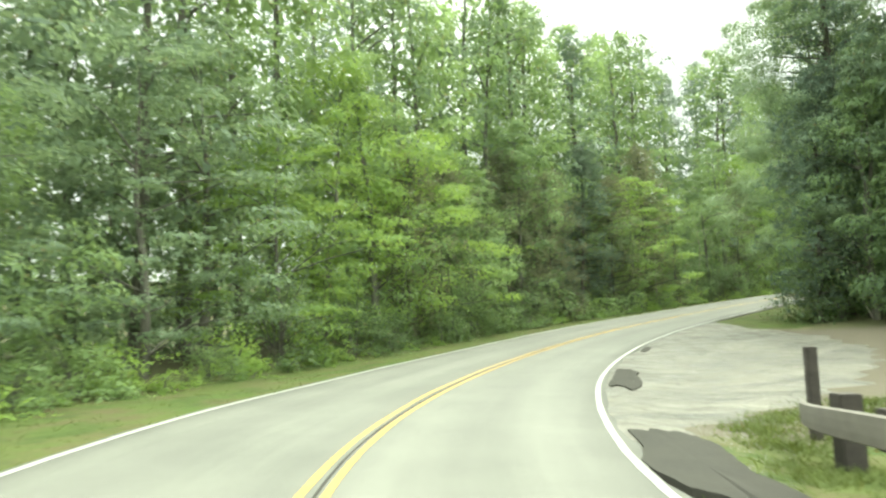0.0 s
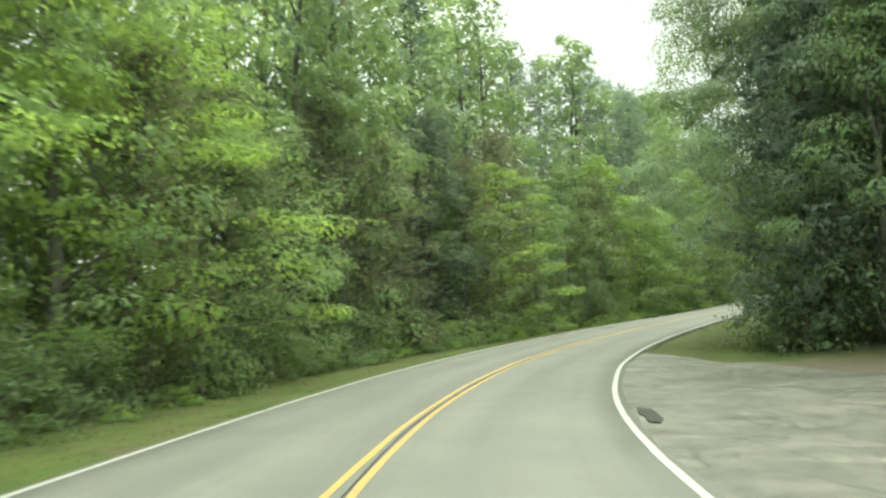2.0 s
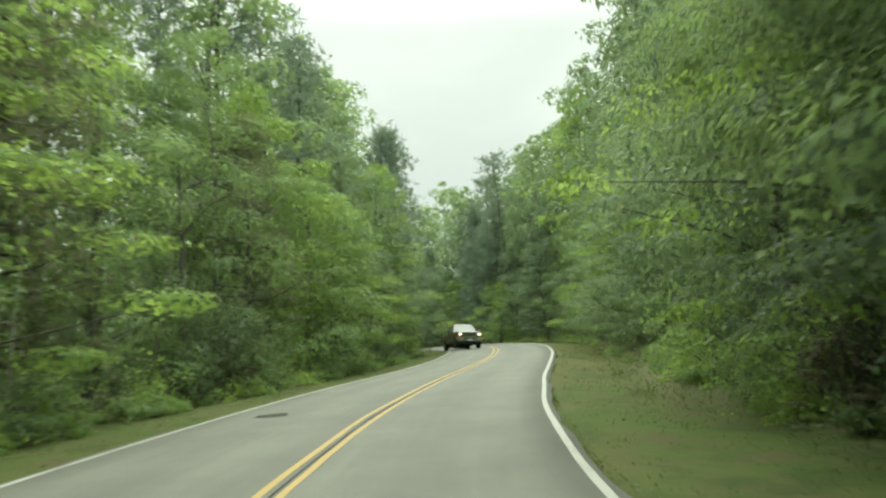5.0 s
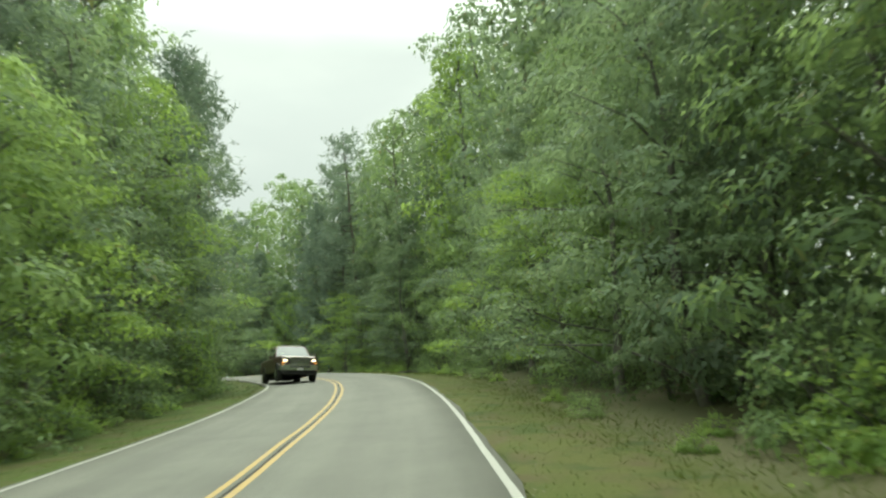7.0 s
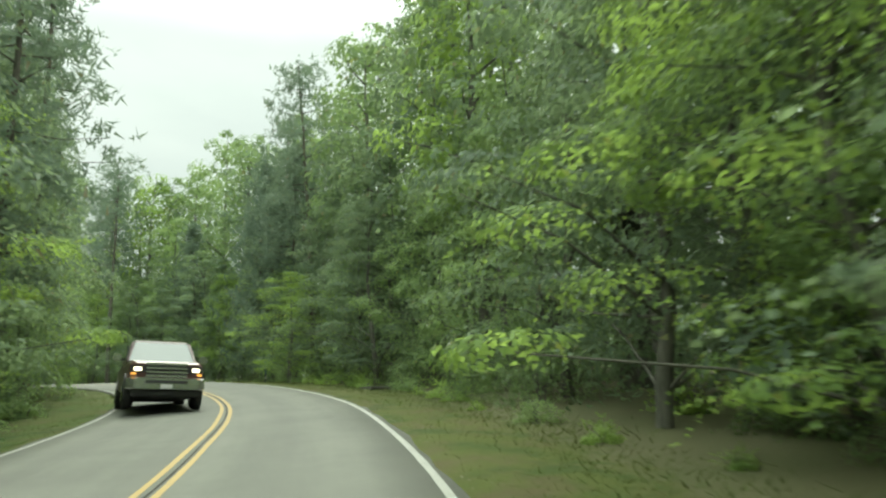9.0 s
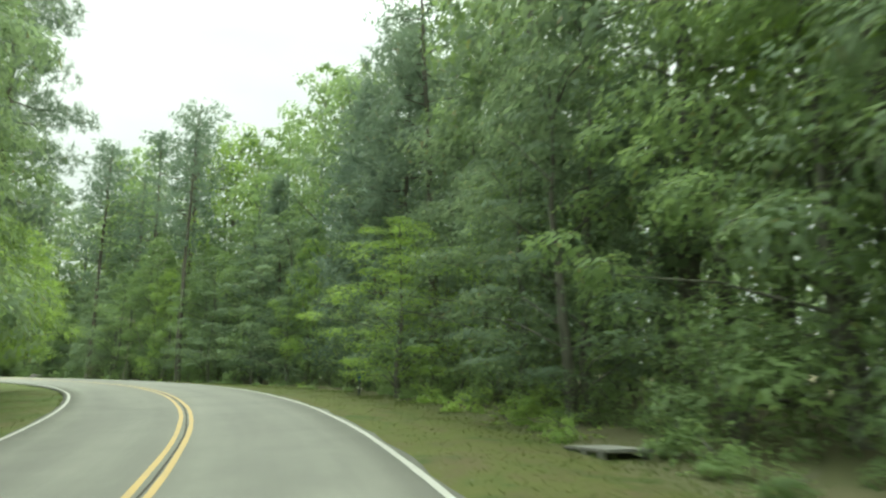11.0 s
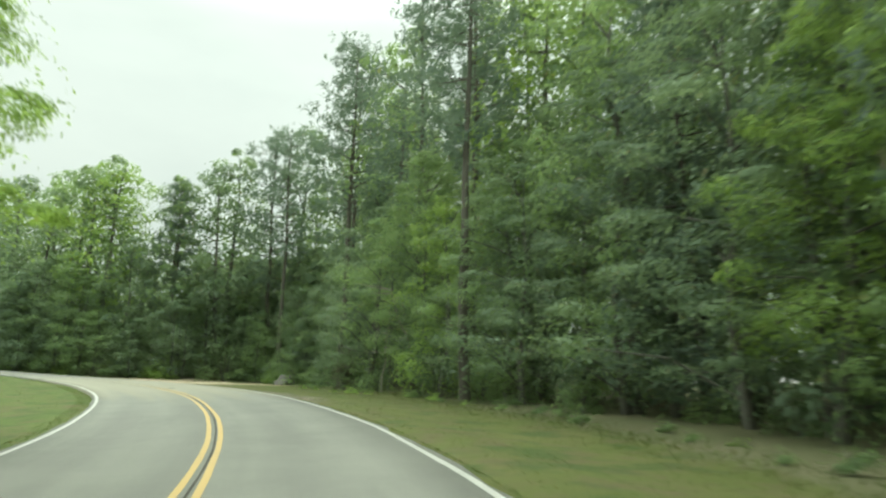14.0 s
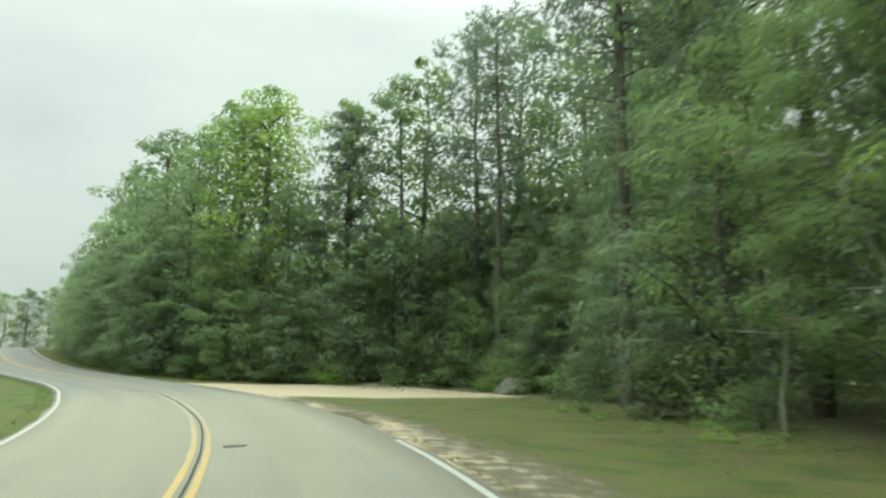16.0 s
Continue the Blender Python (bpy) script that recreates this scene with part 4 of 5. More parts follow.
row(True, 46, 124, 4.3, 6.4, {"tall": 1.8, "pine": 2.2}, jitter=1.2, scale=(0.95, 1.12))
row(False, 36, 174, 4.3, 6.4, {"tall": 2.6, "pine": 1.4}, jitter=1.2, scale=(0.95, 1.12))
row(False, 66, 140, 4.2, 10.5, {"tall": 0.5, "back": 1.6}, scale=(0.9, 1.1))
row(False, 140, 178, 4.0, 9.0, {"tall": 1, "back": 1.4}, scale=(0.8, 1.0))
row(False, 202, 245, 4.6, 6.4, {"tall": 1.6, "back": 1.8}, jitter=1.4, scale=(1.05, 1.25), tall=(0.7, 0.85))
row(True, 14, 122, 12.0, 12.5, {"pine": 2.4, "tall": 1.0}, jitter=2.2, scale=(0.95, 1.15))
row(False, 30, 178, 12.0, 12.5, {"pine": 2.4, "tall": 1.0}, jitter=2.2, scale=(0.95, 1.15))
row(True, 1, 16, 1.7, 0.4, {"shrub": 1}, scale=(0.6, 1.0), jitter=0.4)
row(True, 16, 106, 2.1, 0.6, {"shrub": 1}, scale=(0.6, 1.1), jitter=0.5)
row(False, 42, 72, 1.8, 0.8, {"shrub": 1}, scale=(0.6, 1.1), jitter=0.5)
row(False, 72, 108, 3.4, 1.4, {"shrub": 1}, scale=(0.5, 0.85), jitter=0.7)
row(False, 70, 102, 2.8, -0.7, {"shrub": 1}, scale=(0.22, 0.42), jitter=0.8)
row(False, 100, 132, 1.7, -0.5, {"weed": 1}, scale=(0.6, 1.4), jitter=0.7)
row(False, 132, 176, 1.8, -0.9, {"weed": 1}, scale=(0.4, 0.9), jitter=0.9)
row(False, 44, 70, 1.3, 0.0, {"weed": 1}, scale=(0.6, 1.4), jitter=0.5)
row(True, 4, 106, 1.5, -0.15, {"weed": 1}, scale=(0.6, 1.4), jitter=0.45)
row(False, 108, 132, 2.4, 1.0, {"shrub": 1}, scale=(0.55, 1.0), jitter=0.5)
row(False, 132, 174, 4.0, 1.4, {"shrub": 1}, scale=(0.5, 0.9), jitter=0.6)
row(False, 178, 198, 1.5, 2.2, {"shrub": 1}, scale=(0.9, 1.5), jitter=1.0)
row(False, 200, 235, 2.2, 0.9, {"shrub": 1}, scale=(0.7, 1.2), jitter=0.5)
row(False, 178, 200, 2.2, 3.0, {"dark": 3, "mid": 1}, scale=(0.6, 0.8), tall=(0.8, 0.95), jitter=0.6)
row(False, 196, 240, 2.5, 1.3, {"dark": 3, "mid": 0.6}, scale=(0.75, 0.95), tall=(0.7, 0.85), jitter=0.5)
for q in range(7):                               # where the road goes out of sight
    plant(choose({"mid": 2, "dark": 2, "bright": 1}, prand), q, 302.5, -9 + 3.6 * q, prand.uniform(1.15, 1.35))


def dead_tree(seed, s, lat, height):
    """A bare dead sapling with pale crooked limbs."""
    r = np.random.default_rng(seed)
    top = new("dead_tree")
    zz = np.linspace(-0.2, height, 7)
    wob = np.cumsum(r.normal(0, 0.16, (7, 2)), 0)
    trunk = np.column_stack([wob, zz])
    part("trunk", mesh_from("trunk", *tube(trunk, np.linspace(0.042, 0.010, 7), 6), BARK_DEAD, True), None, top)
    for q in range(8):
        u = r.uniform(0.25, 0.95)
        p0 = np.array([np.interp(u * height, zz, trunk[:, a]) for a in range(3)])
        a, ln = r.uniform(0, 6.28), r.uniform(0.7, 1.9)
        p1 = p0 + np.array([np.cos(a), np.sin(a), r.uniform(-0.3, 0.5)]) * ln
        pm = (p0 + p1) / 2 + r.normal(0, 0.14, 3)
        part("limb", mesh_from("limb", *tube([p0, pm, p1], [0.024, 0.017, 0.006], 4), BARK_DEAD, True), None, top)
    x, y, _ = along_road(s, lat)
    top.matrix_basis = pose(float(x), float(y), gz(float(x), float(y)), r.normal(0, 9), r.normal(0, 9), 0)
    return tagged(top, "bare pale dead sapling among the green trees", "dead tree", "dead saplings")


for seed, s, lat, h in ((1, 54.5, -7.4, 5.5), (2, 60.0, -7.6, 6.5), (3, 158.5, -12.6, 7.0), (4, 164.5, -12.2, 6.0), (5, 168.0, -12.0, 5.0), (6, 41.0, -10.5, 6.0), (7, 56.0, 6.9, 6.0), (8, 33.0, 7.6, 5.0), (9, 62.0, 7.0, 7.0)):
    dead_tree(seed, s, lat, h)
for seed, s, lat, sc in ((75, 53.6, -7.3, 0.85), (75, 46.0, 6.7, 1.1), (75, 172.0, -12.0, 1.0), (75, 66.0, 7.0, 1.2)):
    plant("dry", 0, s, lat, sc)


def far_woods():
    """The inner wood: loose handfuls of foliage, too deep to tell apart."""
    r = np.random.default_rng(5)
    n = 21000
    left = r.random(n) < 0.42
    s = np.where(left, r.uniform(-30, 235, n), r.uniform(-30, 290, n))
    we = np.where(left, wood_edge(s, True), wood_edge(s, False))
    deep = 9 + 40 * r.random(n) ** 1.6
    lat = np.where(left, we + deep, -(we + deep))
    x, y, _ = along_road(s, lat)
    s2, l2 = nearest(x, y)
    ok = np.abs(l2) > np.where(l2 > 0, wood_edge(s2, True), wood_edge(s2, False)) + 6
    ok &= ~((l2 < 0) & (s2 > 178) & (s2 < 202) & (r.random(n) < 0.3))
    x, y = x[ok], y[ok]
    z = ground_z(x, y) + 14.0 * r.beta(0.9, 1.5, len(x))
    m = 2600                                      # a thick stand behind the dirt drive
    x2, y2, _ = along_road(r.uniform(181, 206, m), -r.uniform(22, 34, m))
    s2, l2 = nearest(x2, y2)
    far = np.abs(l2) > 14
    x, y, z = np.r_[x, x2[far]], np.r_[y, y2[far]], np.r_[z, (ground_z(x2, y2) + r.uniform(0, 12, m))[far]]
    v, f = clusters(r, np.column_stack([x, y, z]), 0.8, 3)
    return tagged(new("far_woods", mesh_from("far_woods", v, f, LEAF_DARK)), "deep green foliage inside the wood", "woods", kind="stuff")


far_woods()


def grass_blades():
    r = np.random.default_rng(9)
    n = 120000
    left = r.random(n) < 0.45
    s = r.uniform(3, 215, n)
    we = np.where(left, wood_edge(s, True), np.interp(s, [q[0] for q in TURF_R], [q[1] for q in TURF_R]))
    e0 = np.where(left, LANE_L, LANE_R) + 0.10
    q = np.where(r.random(n) < 0.25, r.uniform(0, 0.05, n), 1 - 0.9 * r.random(n) ** 1.8)
    lat = e0 + q * (np.minimum(we, 14) + 0.6 - e0)
    lat += np.where(left | (q < 0.7), 0.0, np.random.default_rng(10).normal(-0.2, 0.6, n))
    pull = (~left) & (s > 8) & (s < 42) & (lat < 17)
    drive = (~left) & (s > 168) & (s < 198)
    ok = ~pull & ~(drive & (r.random(n) < 0.85))
    s, la, q = s[ok], np.where(left, lat, -lat)[ok], q[ok]
    m = 15000                                      # scruffy tufts round the end of the guard rail and the rim of the pull-off
    cs, cl_ = r.uniform(1, 15.5, 240), r.uniform(0, 1, 240) ** 1.6
    near_ = np.interp(cs, [1, 7, 9, 12, 15.5], [4.3, 4.75, 4.8, 5.1, 7.2])
    cl_ = near_ + cl_ * 6
    w = r.integers(0, 240, m)
    s = np.r_[s, cs[w] + r.normal(0, 0.22, m)]
    la = np.r_[la, -(cl_[w] + r.normal(0, 0.22, m))]
    q = np.r_[q, np.full(m, 0.9)]
    x, y, _ = along_road(s, la)
    z = ground_z(x, y)
    b = np.column_stack([x, y, z - 0.01])
    hgt = r.uniform(0.02, 0.055, len(x)) * (1 + 1.8 * (q > 0.85))
    a = r.uniform(0, 6.28, len(x))
    d = np.column_stack([np.cos(a), np.sin(a), np.zeros(len(x))])
    tip = b + np.column_stack([r.normal(0, 1.2, len(x)), r.normal(0, 1.2, len(x)), np.ones(len(x))]) * hgt[:, None]
    w = 0.009 + 0.04 * hgt
    v = np.stack([b - d * w[:, None], b + d * w[:, None], tip], 1).reshape(-1, 3)
    return tagged(new("grass", mesh_from("grass", v, np.arange(len(v)).reshape(-1, 3), GRASS)), "short green roadside grass on the verges", "grass", kind="stuff")


grass_blades()


def gravel():
    """Loose stones on the shoulders, at the rim of the pull-off and at the dirt drive."""
    r = np.random.default_rng(19)
    s = np.concatenate([r.uniform(7.5, 16, 1500), r.uniform(12, 42, 900), r.uniform(42, 160, 1700), r.uniform(158, 199, 1600)])
    lat = -np.concatenate([np.interp(s[:1500], [7.5, 12, 16], [4.4, 4.9, 7.0]) + r.normal(0, 0.45, 1500), r.uniform(3.4, 10, 900),
                           LANE_R + 0.12 + r.exponential(0.14, 1700), LANE_R + 0.1 + r.exponential(0.7, 1600)])
    x, y, _ = along_road(s, lat)
    onto = (s > 9.5) & (s < 41.5) & (s > 12)
    z = ground_z(x, y) + np.where(onto, 0.05, 0.005)
    n = len(s)
    size = (0.006 + 0.014 * r.random(n) ** 2)[:, None, None]
    base = np.array([(1, 0, 0), (-0.5, 0.85, 0), (-0.5, -0.85, 0), (0.1, 0.1, 0.75)], float)
    a = r.uniform(0, 6.28, n)
    c_, s_ = np.cos(a), np.sin(a)
    rot = np.stack([np.stack([c_, -s_, 0 * a], -1), np.stack([s_, c_, 0 * a], -1), np.stack([0 * a, 0 * a, 1 + 0 * a], -1)], 1)
    v = np.einsum("nij,kj->nki", rot, base) * size * r.uniform(0.6, 1.4, (n, 4, 1)) + np.column_stack([x, y, z])[:, None, :]
    f = np.array([(0, 1, 3), (1, 2, 3), (2, 0, 3)])[None] + 4 * np.arange(n)[:, None, None]
    return tagged(new("gravel", mesh_from("gravel", v.reshape(-1, 3), f.reshape(-1, 3), STONE)), "loose small stones on the road shoulder", "gravel", kind="stuff")


gravel()

# ---- the pull-off beside the first bend ----
def apron():
    """Broken old paving between the road and the wood, laid over the soil."""
    s = np.arange(9.0, 42.01, 0.4)
    r = np.random.default_rng(14)
    inner = np.full(len(s), -(LANE_R + 0.08))
    wide = np.interp(s, [9, 12, 15, 20, 28, 35, 39, 42], [0.5, 1.2, 3.5, 6.0, 7.5, 6.0, 3.0, 0.3])
    outer = inner - wide - 0.25 * bumps(s, s * 0, 3.0, 4) - r.normal(0, 0.06, len(s))
    cols = []
    for u in np.linspace(0, 1, 9):
        la = inner + (outer - inner) * u
        x, y, _ = along_road(s, la)
        flat = along_road(s, np.minimum(la, -3.5))
        z = ground_z(flat[0], flat[1]) + 0.045 + 0.008 * bumps(x, y, 1.6, 7) - (0.06 if u == 1 else 0)
        cols.append(np.column_stack([x, y, z]))
    v = np.stack(cols, 1)
    n, m = v.shape[:2]
    i, j = np.meshgrid(np.arange(n - 1), np.arange(m - 1), indexing="ij")
    f = np.stack([i * m + j, i * m + j + 1, (i + 1) * m + j + 1, (i + 1) * m + j], -1).reshape(-1, 4)
    top = tagged(new("pavement_apron", mesh_from("pavement_apron", v.reshape(-1, 3), f, APRON, True)),
                 "cracked pale paving of a roadside pull-off with dirt on it", "pavement", kind="structure")

    def patch(s0, s1, l0, l1, seed, up, host, name, label):
        rr = np.random.default_rng(seed)
        ss, ll, pts, m = (s0 + s1) / 2, (l0 + l1) / 2, [], 72
        ph, am = rr.uniform(0, 6.28, 9), rr.uniform(0.5, 1.0, 9)
        for q in range(m):
            a = q / m * 2 * np.pi
            rag = sum(am[w_] * np.sin((w_ + 2) * a + ph[w_]) / (w_ + 2) for w_ in range(9))
            k_ = max(abs(np.cos(a)), abs(np.sin(a))) ** -0.4 * (0.90 + 0.30 * rag + rr.uniform(-0.04, 0.04))
            pts.append((ss + np.cos(a) * k_ * (s1 - s0) / 2, ll + np.sin(a) * k_ * (l1 - l0) / 2))
        p = np.array([(ss, ll)] + pts)
        x, y, z0 = along_road(p[:, 0], p[:, 1])
        flat = along_road(p[:, 0], np.minimum(p[:, 1], -3.5))
        z = (z0 if host is road else ground_z(flat[0], flat[1]) + 0.045) + up
        bm = bmesh.new()
        hi = [bm.verts.new((x[q], y[q], z[q])) for q in range(m + 1)]
        lo = [bm.verts.new((x[q], y[q], z[q] - (0.09 if s0 < 6 else 0.03))) for q in range(1, m + 1)]
        for q in range(m):
            a, c_ = hi[1 + q], hi[1 + (q + 1) % m]
            bm.faces.new((hi[0], a, c_))
            bm.faces.new((a, lo[q], lo[(q + 1) % m], c_))
        bmesh.ops.recalc_face_normals(bm, faces=bm.faces)
        part(name, bm, ASPHALT_DARK, host, label)

    patch(16.5, 21.2, -4.05, -3.33, 3, 0.026, top, "asphalt_patch", "dark asphalt patch")
    patch(5.2, 11.2, -4.35, -3.30, 4, 0.028, top, "asphalt_patch", "dark asphalt patch")
    patch(26.8, 28.9, -3.66, -3.40, 5, 0.012, top, "asphalt_patch", "dark asphalt patch")
    patch(56.5, 57.2, 1.75, 2.35, 6, 0.006, road, "asphalt_patch", "small dark repair in the road")
    patch(166.9, 167.2, -0.75, -0.38, 7, 0.006, road, "asphalt_patch", "small dark repair in the road")
    return top


apron()


def guard_rail():
    """The flared, sloping end of a timber guard rail on square posts."""
    rail_pts = np.array([(2.95, -6.0, 0.80), (2.95, -2.0, 0.80), (2.97, 1.8, 0.78), (3.05, 5.5, 0.70), (3.58, 7.8, 0.54), (4.62, 10.25, 0.33)])
    top = new("guard_rail")
    prof = [(-0.12, -0.03), (-0.125, 0.0), (-0.11, 0.035), (-0.04, 0.04), (0.04, 0.04), (0.11, 0.035), (0.125, 0.0), (0.12, -0.03)]
    fine_ = ease(rail_pts, np.linspace(0, 4.999, 41))
    tan = np.gradient(fine_, axis=0)
    vs = []
    for back in (0.0,):
        for p, t_ in zip(fine_, tan):
            h_ = unit(np.array([t_[0], t_[1], 0]))
            sd = np.array([-h_[1], h_[0], 0])
            vs.append([p + sd * (d - back) + np.array([0, 0, u]) for u, d in prof])
    v = np.array(vs)
    n, m = 41, len(prof)
    fs = []
    for i in range(n - 1):
        for j in range(m):
            a, c_ = i * m + j, i * m + (j + 1) % m
            fs.append((a, c_, c_ + m, a + m))
    fs += [tuple(range(m)), tuple(range((n - 1) * m, n * m))]
    part("rail", mesh_from("rail", v.reshape(-1, 3), fs, RAIL_WOOD), None, top, "weathered grey timber rail")
    for (x, y, h_, w) in ((4.78, 10.25, 1.14, 0.14), (4.24, 8.35, 0.70, 0.25), (3.30, 5.6, 0.98, 0.20), (3.16, 1.8, 1.02, 0.20), (3.14, -2.0, 1.02, 0.20)):
        g = gz(x, y)
        bm = box(bmesh.new(), (x - w / 2, y - w / 2, g - 0.3), (x + w / 2, y + w / 2, h_), 0.012)
        part("post", bm, WOOD_POST, top, "dark weathered square post")
        if y < 6:
            bm = box(bmesh.new(), (x - w / 2 - 0.12, y - 0.07, 0.55), (x - w / 2 + 0.004, y + 0.07, 0.86), 0.008)
            part("spacer_block", bm, WOOD_POST, top)
    return tagged(top, "weathered timber guard rail end on dark square posts", "guard rail")


guard_rail()


def on_road(s, lat, up=0.0):
    x, y, z = along_road(s, lat)
    return Vector((float(x), float(y), float(z) + up))


# ---- small things on the verges ----
def slab():
    x, y, _ = along_road(108.6, -6.7)
    x, y = float(x), float(y)
    top = new("drain_slab")
    top.matrix_basis = pose(x, y, gz(x, y), 0, 0, math.degrees(heading(107.6)) + 8)
    bm = box(bmesh.new(), (-0.60, -0.45, 0.05), (0.60, 0.45, 0.11), 0.015)
    part("cover_slab", bm, CONCRETE, top, "flat grey concrete cover")
    for a, c_ in ((-0.44, 0.40), (0.0, 0.40), (0.44, 0.40), (-0.44, -0.40), (0.44, -0.40)):
        part("support_block", box(bmesh.new(), (a - 0.07, c_ - 0.06, -0.25), (a + 0.07, c_ + 0.06, 0.052), 0.012), CONCRETE, top)
    return tagged(top, "low grey concrete slab on blocks in the verge grass", "slab")


slab()


def marker():
    x, y = 72.1, 99.1
    top = new("marker_post")
    top.matrix_basis = pose(x, y, gz(x, y), 2, 3, 20)
    part("post", box(bmesh.new(), (-0.045, -0.04, -0.3), (0.045, 0.04, 0.62), 0.012), plain("marker_dark", (0.03, 0.04, 0.035), (0.07, 0.08, 0.07), 12, 0.6), top, "dark slim post")
    part("cap", box(bmesh.new(), (-0.065, -0.06, 0.60), (0.065, 0.06, 0.80), 0.025), plain("marker_blue", (0.02, 0.07, 0.14), (0.04, 0.11, 0.20), 12, 0.5), top, "blue plastic cap")
    white = plain("marker_white", (0.45, 0.45, 0.42), (0.62, 0.62, 0.58), 15, 0.7)
    part("tag", box(bmesh.new(), (0.05, -0.02, 0.40), (0.13, 0.02, 0.52), 0.01), white, top, "small white tag")
    part("tag", box(bmesh.new(), (0.05, -0.05, 0.28), (0.19, 0.0, 0.34), 0.01), white, top, "small white tag")
    part("tag", box(bmesh.new(), (-0.12, -0.04, 0.28), (-0.05, 0.02, 0.38), 0.01), white, top, "small white tag")
    return tagged(top, "slim dark marker post with blue cap and white tags", "marker post")


marker()


def boulder(x, y, sx, sy, sz, seed, label):
    bm = bmesh.new()
    bmesh.ops.create_icosphere(bm, subdivisions=3, radius=1.0)
    off = Vector((seed * 7.1, seed * 3.3, 0))
    for q in bm.verts:
        n_ = noise.noise(q.co * 1.1 + off) * 0.35 + noise.noise(q.co * 3.0 + off) * 0.10
        q.co *= 1 + n_
        q.co.z = max(q.co.z, -0.45)
        q.co = Vector((q.co.x * sx, q.co.y * sy, q.co.z * sz))
    me = bpy.data.meshes.new("boulder")
    bm.to_mesh(me)
    bm.free()
    me.materials.append(STONE)
    ob = new("boulder", me)
    ob.matrix_basis = pose(x, y, gz(x, y) + sz * 0.35, 0, 0, seed * 40)
    return tagged(ob, label, "boulder")


boulder(83.6, 166.0, 0.98, 0.80, 0.60, 2, "rounded grey brown boulder at the end of a dirt drive")


# ---- the pickup truck in the other lane ----
def truck(s, lat, turn):
    paint = plain("truck_paint", (0.060, 0.030, 0.027), (0.085, 0.042, 0.038), 3, 0.30, 0.1, 0.5, 0.0)
    chrome = plain("truck_chrome", (0.50, 0.50, 0.48), (0.62, 0.62, 0.60), 4, 0.22, 0.9, 0.6, 0.0)
    black = plain("truck_black_plastic", (0.012, 0.012, 0.012), (0.03, 0.03, 0.03), 20, 0.6, bump=0.1)
    rubber = plain("tyre_rubber", (0.012, 0.012, 0.012), (0.028, 0.028, 0.027), 25, 0.85, bump=0.3)
    k = Mat("truck_glass")
    k.b.inputs["Transmission Weight"].default_value = 0.3
    k.b.inputs["IOR"].default_value = 1.55
    glass = k.done((0.10, 0.12, 0.115), 0.05, spec=0.8)
    k = Mat("headlight_lit")
    k.put(k.b, "Emission Color", (1.0, 0.86, 0.62, 1))
    k.b.inputs["Emission Strength"].default_value = 3.0
    lit = k.done((0.9, 0.85, 0.7), 0.2)
    k = Mat("amber_lens")
    k.put(k.b, "Emission Color", (1.0, 0.45, 0.10, 1))
    k.b.inputs["Emission Strength"].default_value = 1.2
    amber = k.done((0.6, 0.25, 0.05), 0.25)

    top = new("pickup_truck")
    p = on_road(s, lat)
    roll = float(np.interp(s, LINE_S, LINE[:, 3]))
    top.matrix_basis = pose(p.x, p.y, p.z + 0.004, math.degrees(roll), 0, math.degrees(heading(s)) + 180 + turn)

    # x runs forward, y to its left, z up; the nose is at x = 2.9
    def loft(secs):
        """A closed body from cross-sections (x, half width low, half width high, z low, z high)."""
        bm = bmesh.new()
        rings = []
        for x, wl_, wh, z0, z1 in secs:
            c_ = 0.12 * (z1 - z0)
            ring = [(x, -wl_ + 0.05, z0), (x, -wl_, z0 + c_), (x, -wh, z1 - c_), (x, -wh + 0.09, z1), (x, wh - 0.09, z1), (x, wh, z1 - c_), (x, wl_, z0 + c_), (x, wl_ - 0.05, z0)]
            rings.append([bm.verts.new(q) for q in ring])
        for a, b_ in zip(rings, rings[1:]):
            for q in range(8):
                bm.faces.new((a[q], a[(q + 1) % 8], b_[(q + 1) % 8], b_[q]))
        bm.faces.new(rings[0])
        bm.faces.new(rings[-1][::-1])
        bmesh.ops.recalc_face_normals(bm, faces=bm.faces)
        return bm

    part("body", loft([(-2.9, 0.96, 0.95, 0.55, 1.28), (-0.9, 0.98, 0.96, 0.50, 1.28), (0.9, 0.98, 0.96, 0.50, 1.28)]), paint, top, smooth=False)
    part("hood", loft([(0.9, 0.985, 0.94, 0.50, 1.27), (2.0, 0.98, 0.93, 0.52, 1.24), (2.70, 0.965, 0.90, 0.56, 1.17), (2.80, 0.94, 0.84, 0.60, 1.12)]), paint, top)
    cab = part("cab", loft([(-0.95, 0.93, 0.78, 1.27, 1.88), (-0.75, 0.93, 0.79, 1.27, 1.93), (0.25, 0.93, 0.79, 1.27, 1.94), (0.55, 0.93, 0.77, 1.27, 1.86)]), paint, top)
    bm = bmesh.new()
    q = [bm.verts.new(c_) for c_ in ((1.28, -0.86, 1.275), (1.28, 0.86, 1.275), (0.56, 0.71, 1.86), (0.56, -0.71, 1.86), (1.25, -0.86, 1.262), (1.25, 0.86, 1.262), (0.53, 0.71, 1.84), (0.53, -0.71, 1.84))]
    for fc in ((0, 1, 2, 3), (7, 6, 5, 4), (0, 4, 5, 1), (1, 5, 6, 2), (2, 6, 7, 3), (3, 7, 4, 0)):
        bm.faces.new([q[c_] for c_ in fc])
    part("windscreen", bm, glass, top, "sloping windscreen that mirrors the sky")
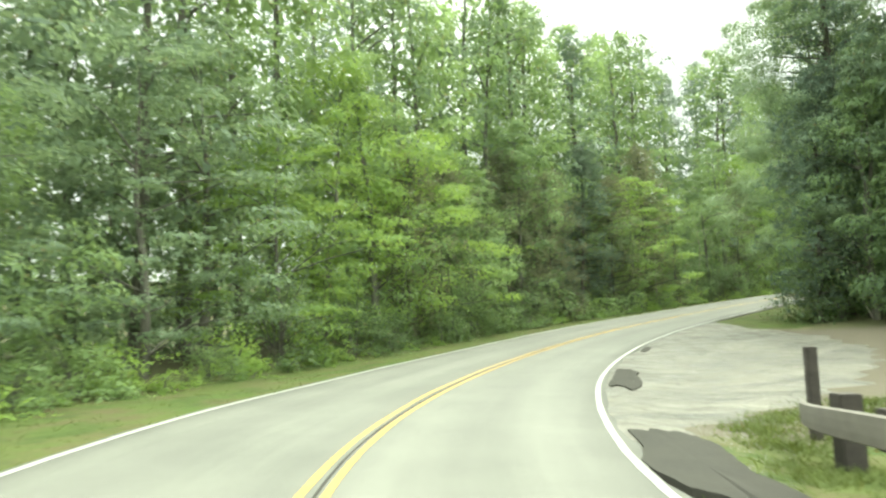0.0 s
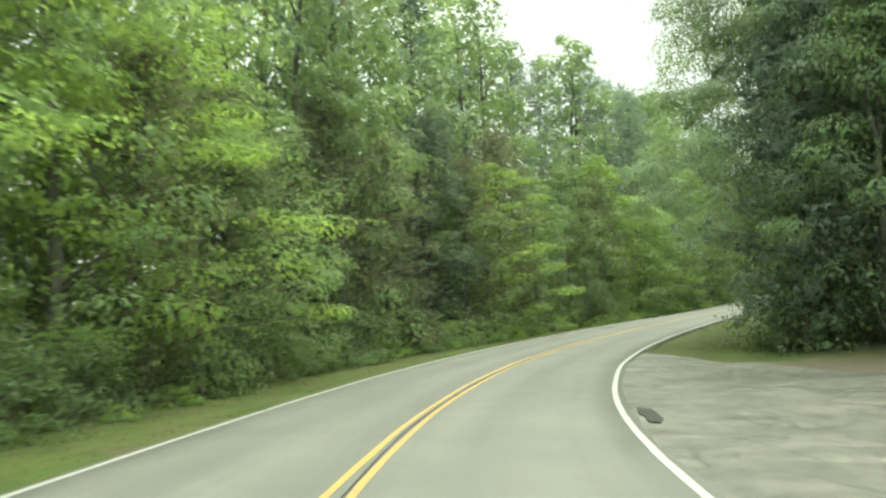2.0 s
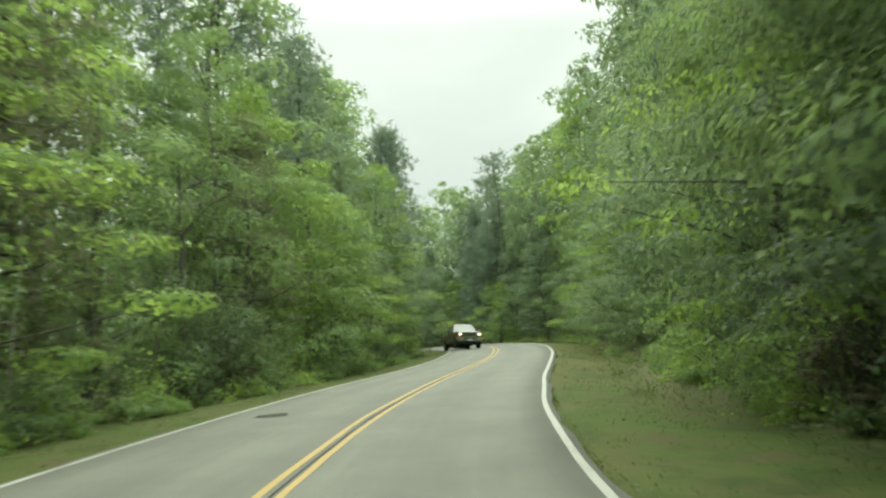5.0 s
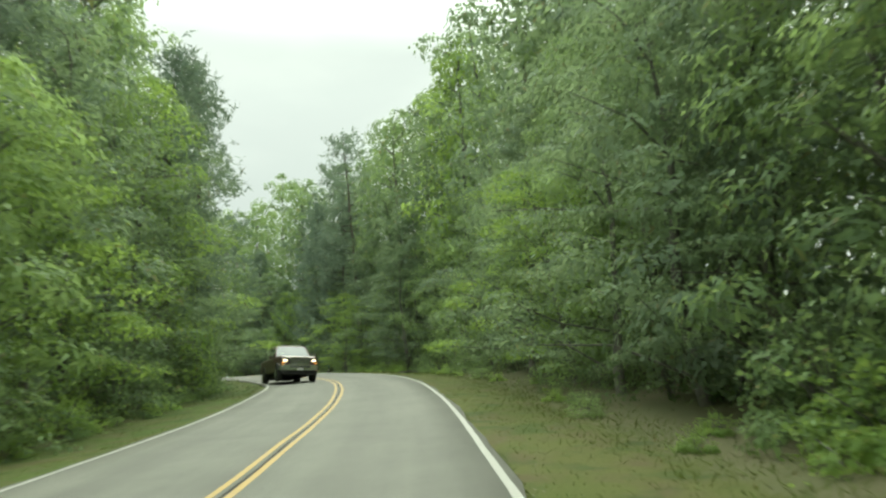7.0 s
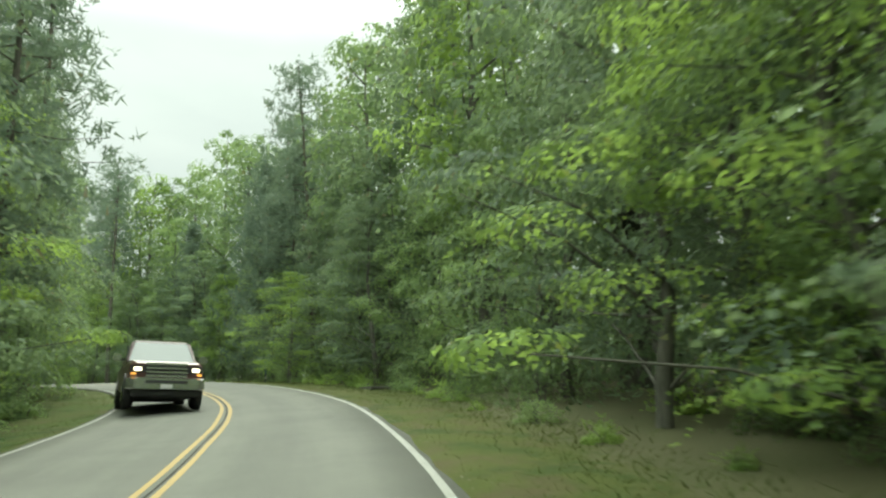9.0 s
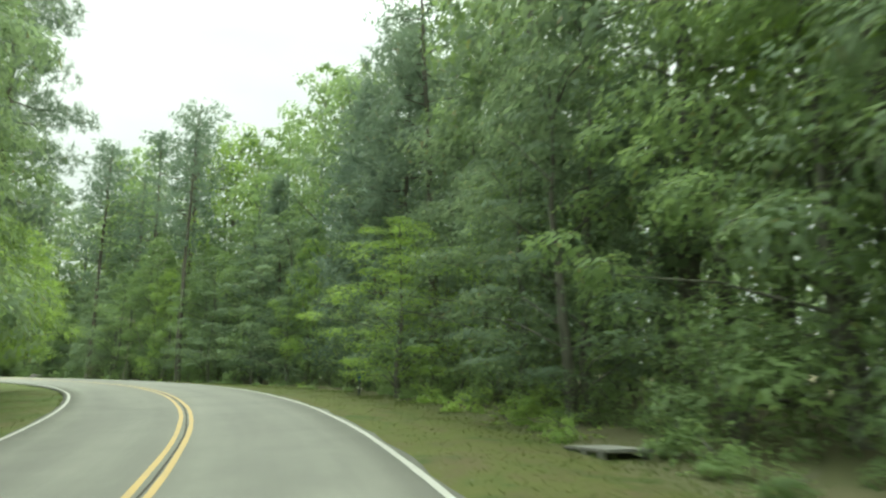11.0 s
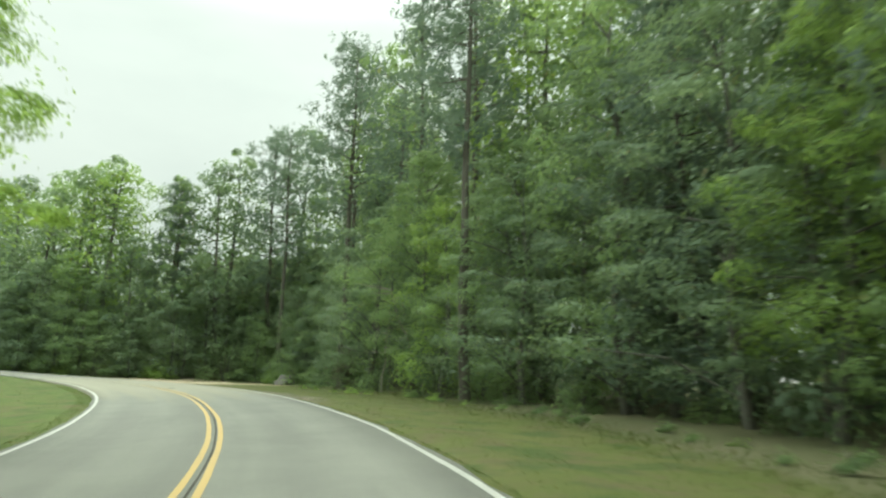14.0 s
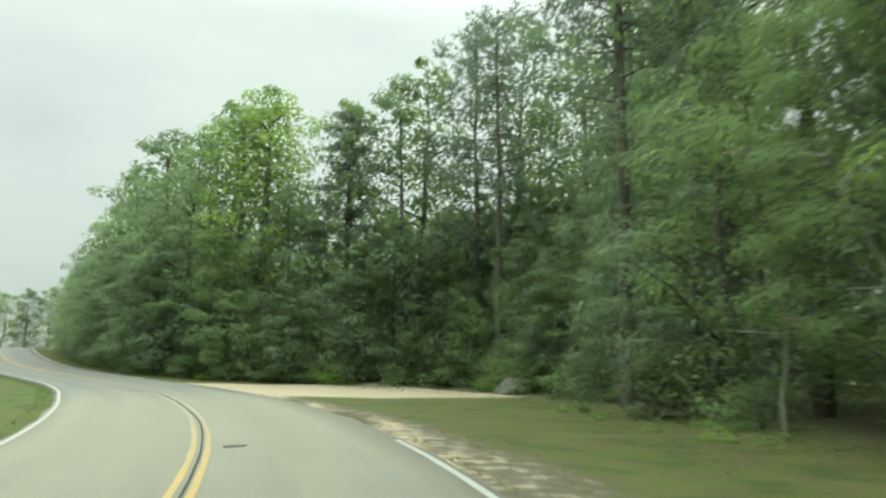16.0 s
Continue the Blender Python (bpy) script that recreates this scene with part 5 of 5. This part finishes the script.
    for sg in (-1, 1):
        bm = bmesh.new()
        q = [bm.verts.new(c_) for c_ in ((0.55, sg * 0.80, 1.86), (0.55, sg * 0.71, 1.88), (1.30, sg * 0.87, 1.27), (1.30, sg * 0.94, 1.25), (0.48, sg * 0.93, 1.27))]
        bm.faces.new(q[:4])
        bm.faces.new((q[0], q[3], q[4]))
        bmesh.ops.solidify(bm, geom=bm.faces[:], thickness=0.02)
        part("pillar", bm, paint, top)
        part("side_window", box(bmesh.new(), (-0.65, sg * 0.885 - 0.03, 1.33), (0.42, sg * 0.885 + 0.03, 1.78), 0.03), glass, top)
        bm = box(bmesh.new(), (2.62, sg * 0.70 - 0.20, 0.88), (2.84, sg * 0.70 + 0.20, 1.06), 0.03)
        hl = part("headlight", bm, black, top)
        part("lamp", box(bmesh.new(), (2.835, sg * 0.72 - 0.09, 0.92), (2.86, sg * 0.72 + 0.09, 1.01), 0.01), lit, hl, "lit headlamp")
        part("turn_signal", box(bmesh.new(), (2.80, sg * 0.82 - 0.06, 0.82), (2.85, sg * 0.82 + 0.06, 0.87), 0.01), amber, hl)
        mir = part("mirror", box(bmesh.new(), (0.80, sg * 1.16 - 0.12, 1.28), (0.92, sg * 1.16 + 0.12, 1.50), 0.04), chrome, top, "chrome side mirror")
        part("mirror_arm", box(bmesh.new(), (0.84, min(sg * 0.93, sg * 1.06), 1.30), (0.90, max(sg * 0.93, sg * 1.06), 1.36), 0.01), black, mir)
    grille = part("grille", box(bmesh.new(), (2.70, -0.52, 0.76), (2.83, 0.52, 1.14), 0.03), black, top, "dark grille with chrome bars")
    for z in (0.80, 0.90, 1.0, 1.10):
        part("grille_bar", box(bmesh.new(), (2.82, -0.52, z - 0.026), (2.87, 0.52, z + 0.026), 0.008), chrome, grille)
    bumper = part("bumper", loft([(2.55, 0.98, 0.98, 0.44, 0.76), (2.85, 0.97, 0.95, 0.44, 0.76), (2.98, 0.80, 0.80, 0.46, 0.74)]), chrome, top, "chrome front bumper")
    part("air_intake", box(bmesh.new(), (2.95, -0.52, 0.60), (2.988, 0.52, 0.69), 0.01), black, bumper, "dark slot in the bumper")
    part("air_dam", box(bmesh.new(), (2.5, -0.85, 0.27), (2.86, 0.85, 0.46), 0.04), black, top)
    part("number_plate", box(bmesh.new(), (2.975, -0.15, 0.475), (2.99, 0.15, 0.585), 0.004), plain("plate_plain", (0.4, 0.4, 0.38), (0.5, 0.5, 0.48), 20, 0.5), top)
    part("underbody", box(bmesh.new(), (-2.6, -0.72, 0.24), (2.45, 0.72, 0.53), 0.05), black, top)
    part("seat_row", box(bmesh.new(), (-0.5, -0.7, 0.95), (0.3, 0.7, 1.55), 0.08), black, top)
    for x in (1.95, -1.75):
        for sg in (-1, 1):
            bm = bmesh.new()
            bmesh.ops.create_cone(bm, cap_ends=True, segments=28, radius1=0.39, radius2=0.39, depth=0.27)
            bmesh.ops.bevel(bm, geom=[e for e in bm.edges if len(e.link_faces) == 2 and any(len(f_.verts) > 4 for f_ in e.link_faces)], offset=0.04, segments=2, affect='EDGES')
            bmesh.ops.transform(bm, matrix=pose(x, sg * 0.86, 0.39, 90, 0, 0), verts=bm.verts)
            wh = part("wheel", bm, rubber, top, "black tyre")
            bm = bmesh.new()
            bmesh.ops.create_cone(bm, cap_ends=True, segments=20, radius1=0.24, radius2=0.20, depth=0.04)
            bmesh.ops.transform(bm, matrix=pose(x, sg * 1.0, 0.39, 90 * sg, 0, 0), verts=bm.verts)
            part("rim", bm, chrome, wh)
            bm = bmesh.new()
            bmesh.ops.create_cone(bm, cap_ends=True, segments=24, radius1=0.47, radius2=0.47, depth=0.16)
            bmesh.ops.transform(bm, matrix=pose(x, sg * 0.91, 0.42, 90, 0, 0), verts=bm.verts)
            part("wheel_arch", bm, black, top)
    return tagged(top, "dark maroon pickup truck with chrome front and lit headlamps", "pickup truck")


truck(102.1, 1.90, 7.0)
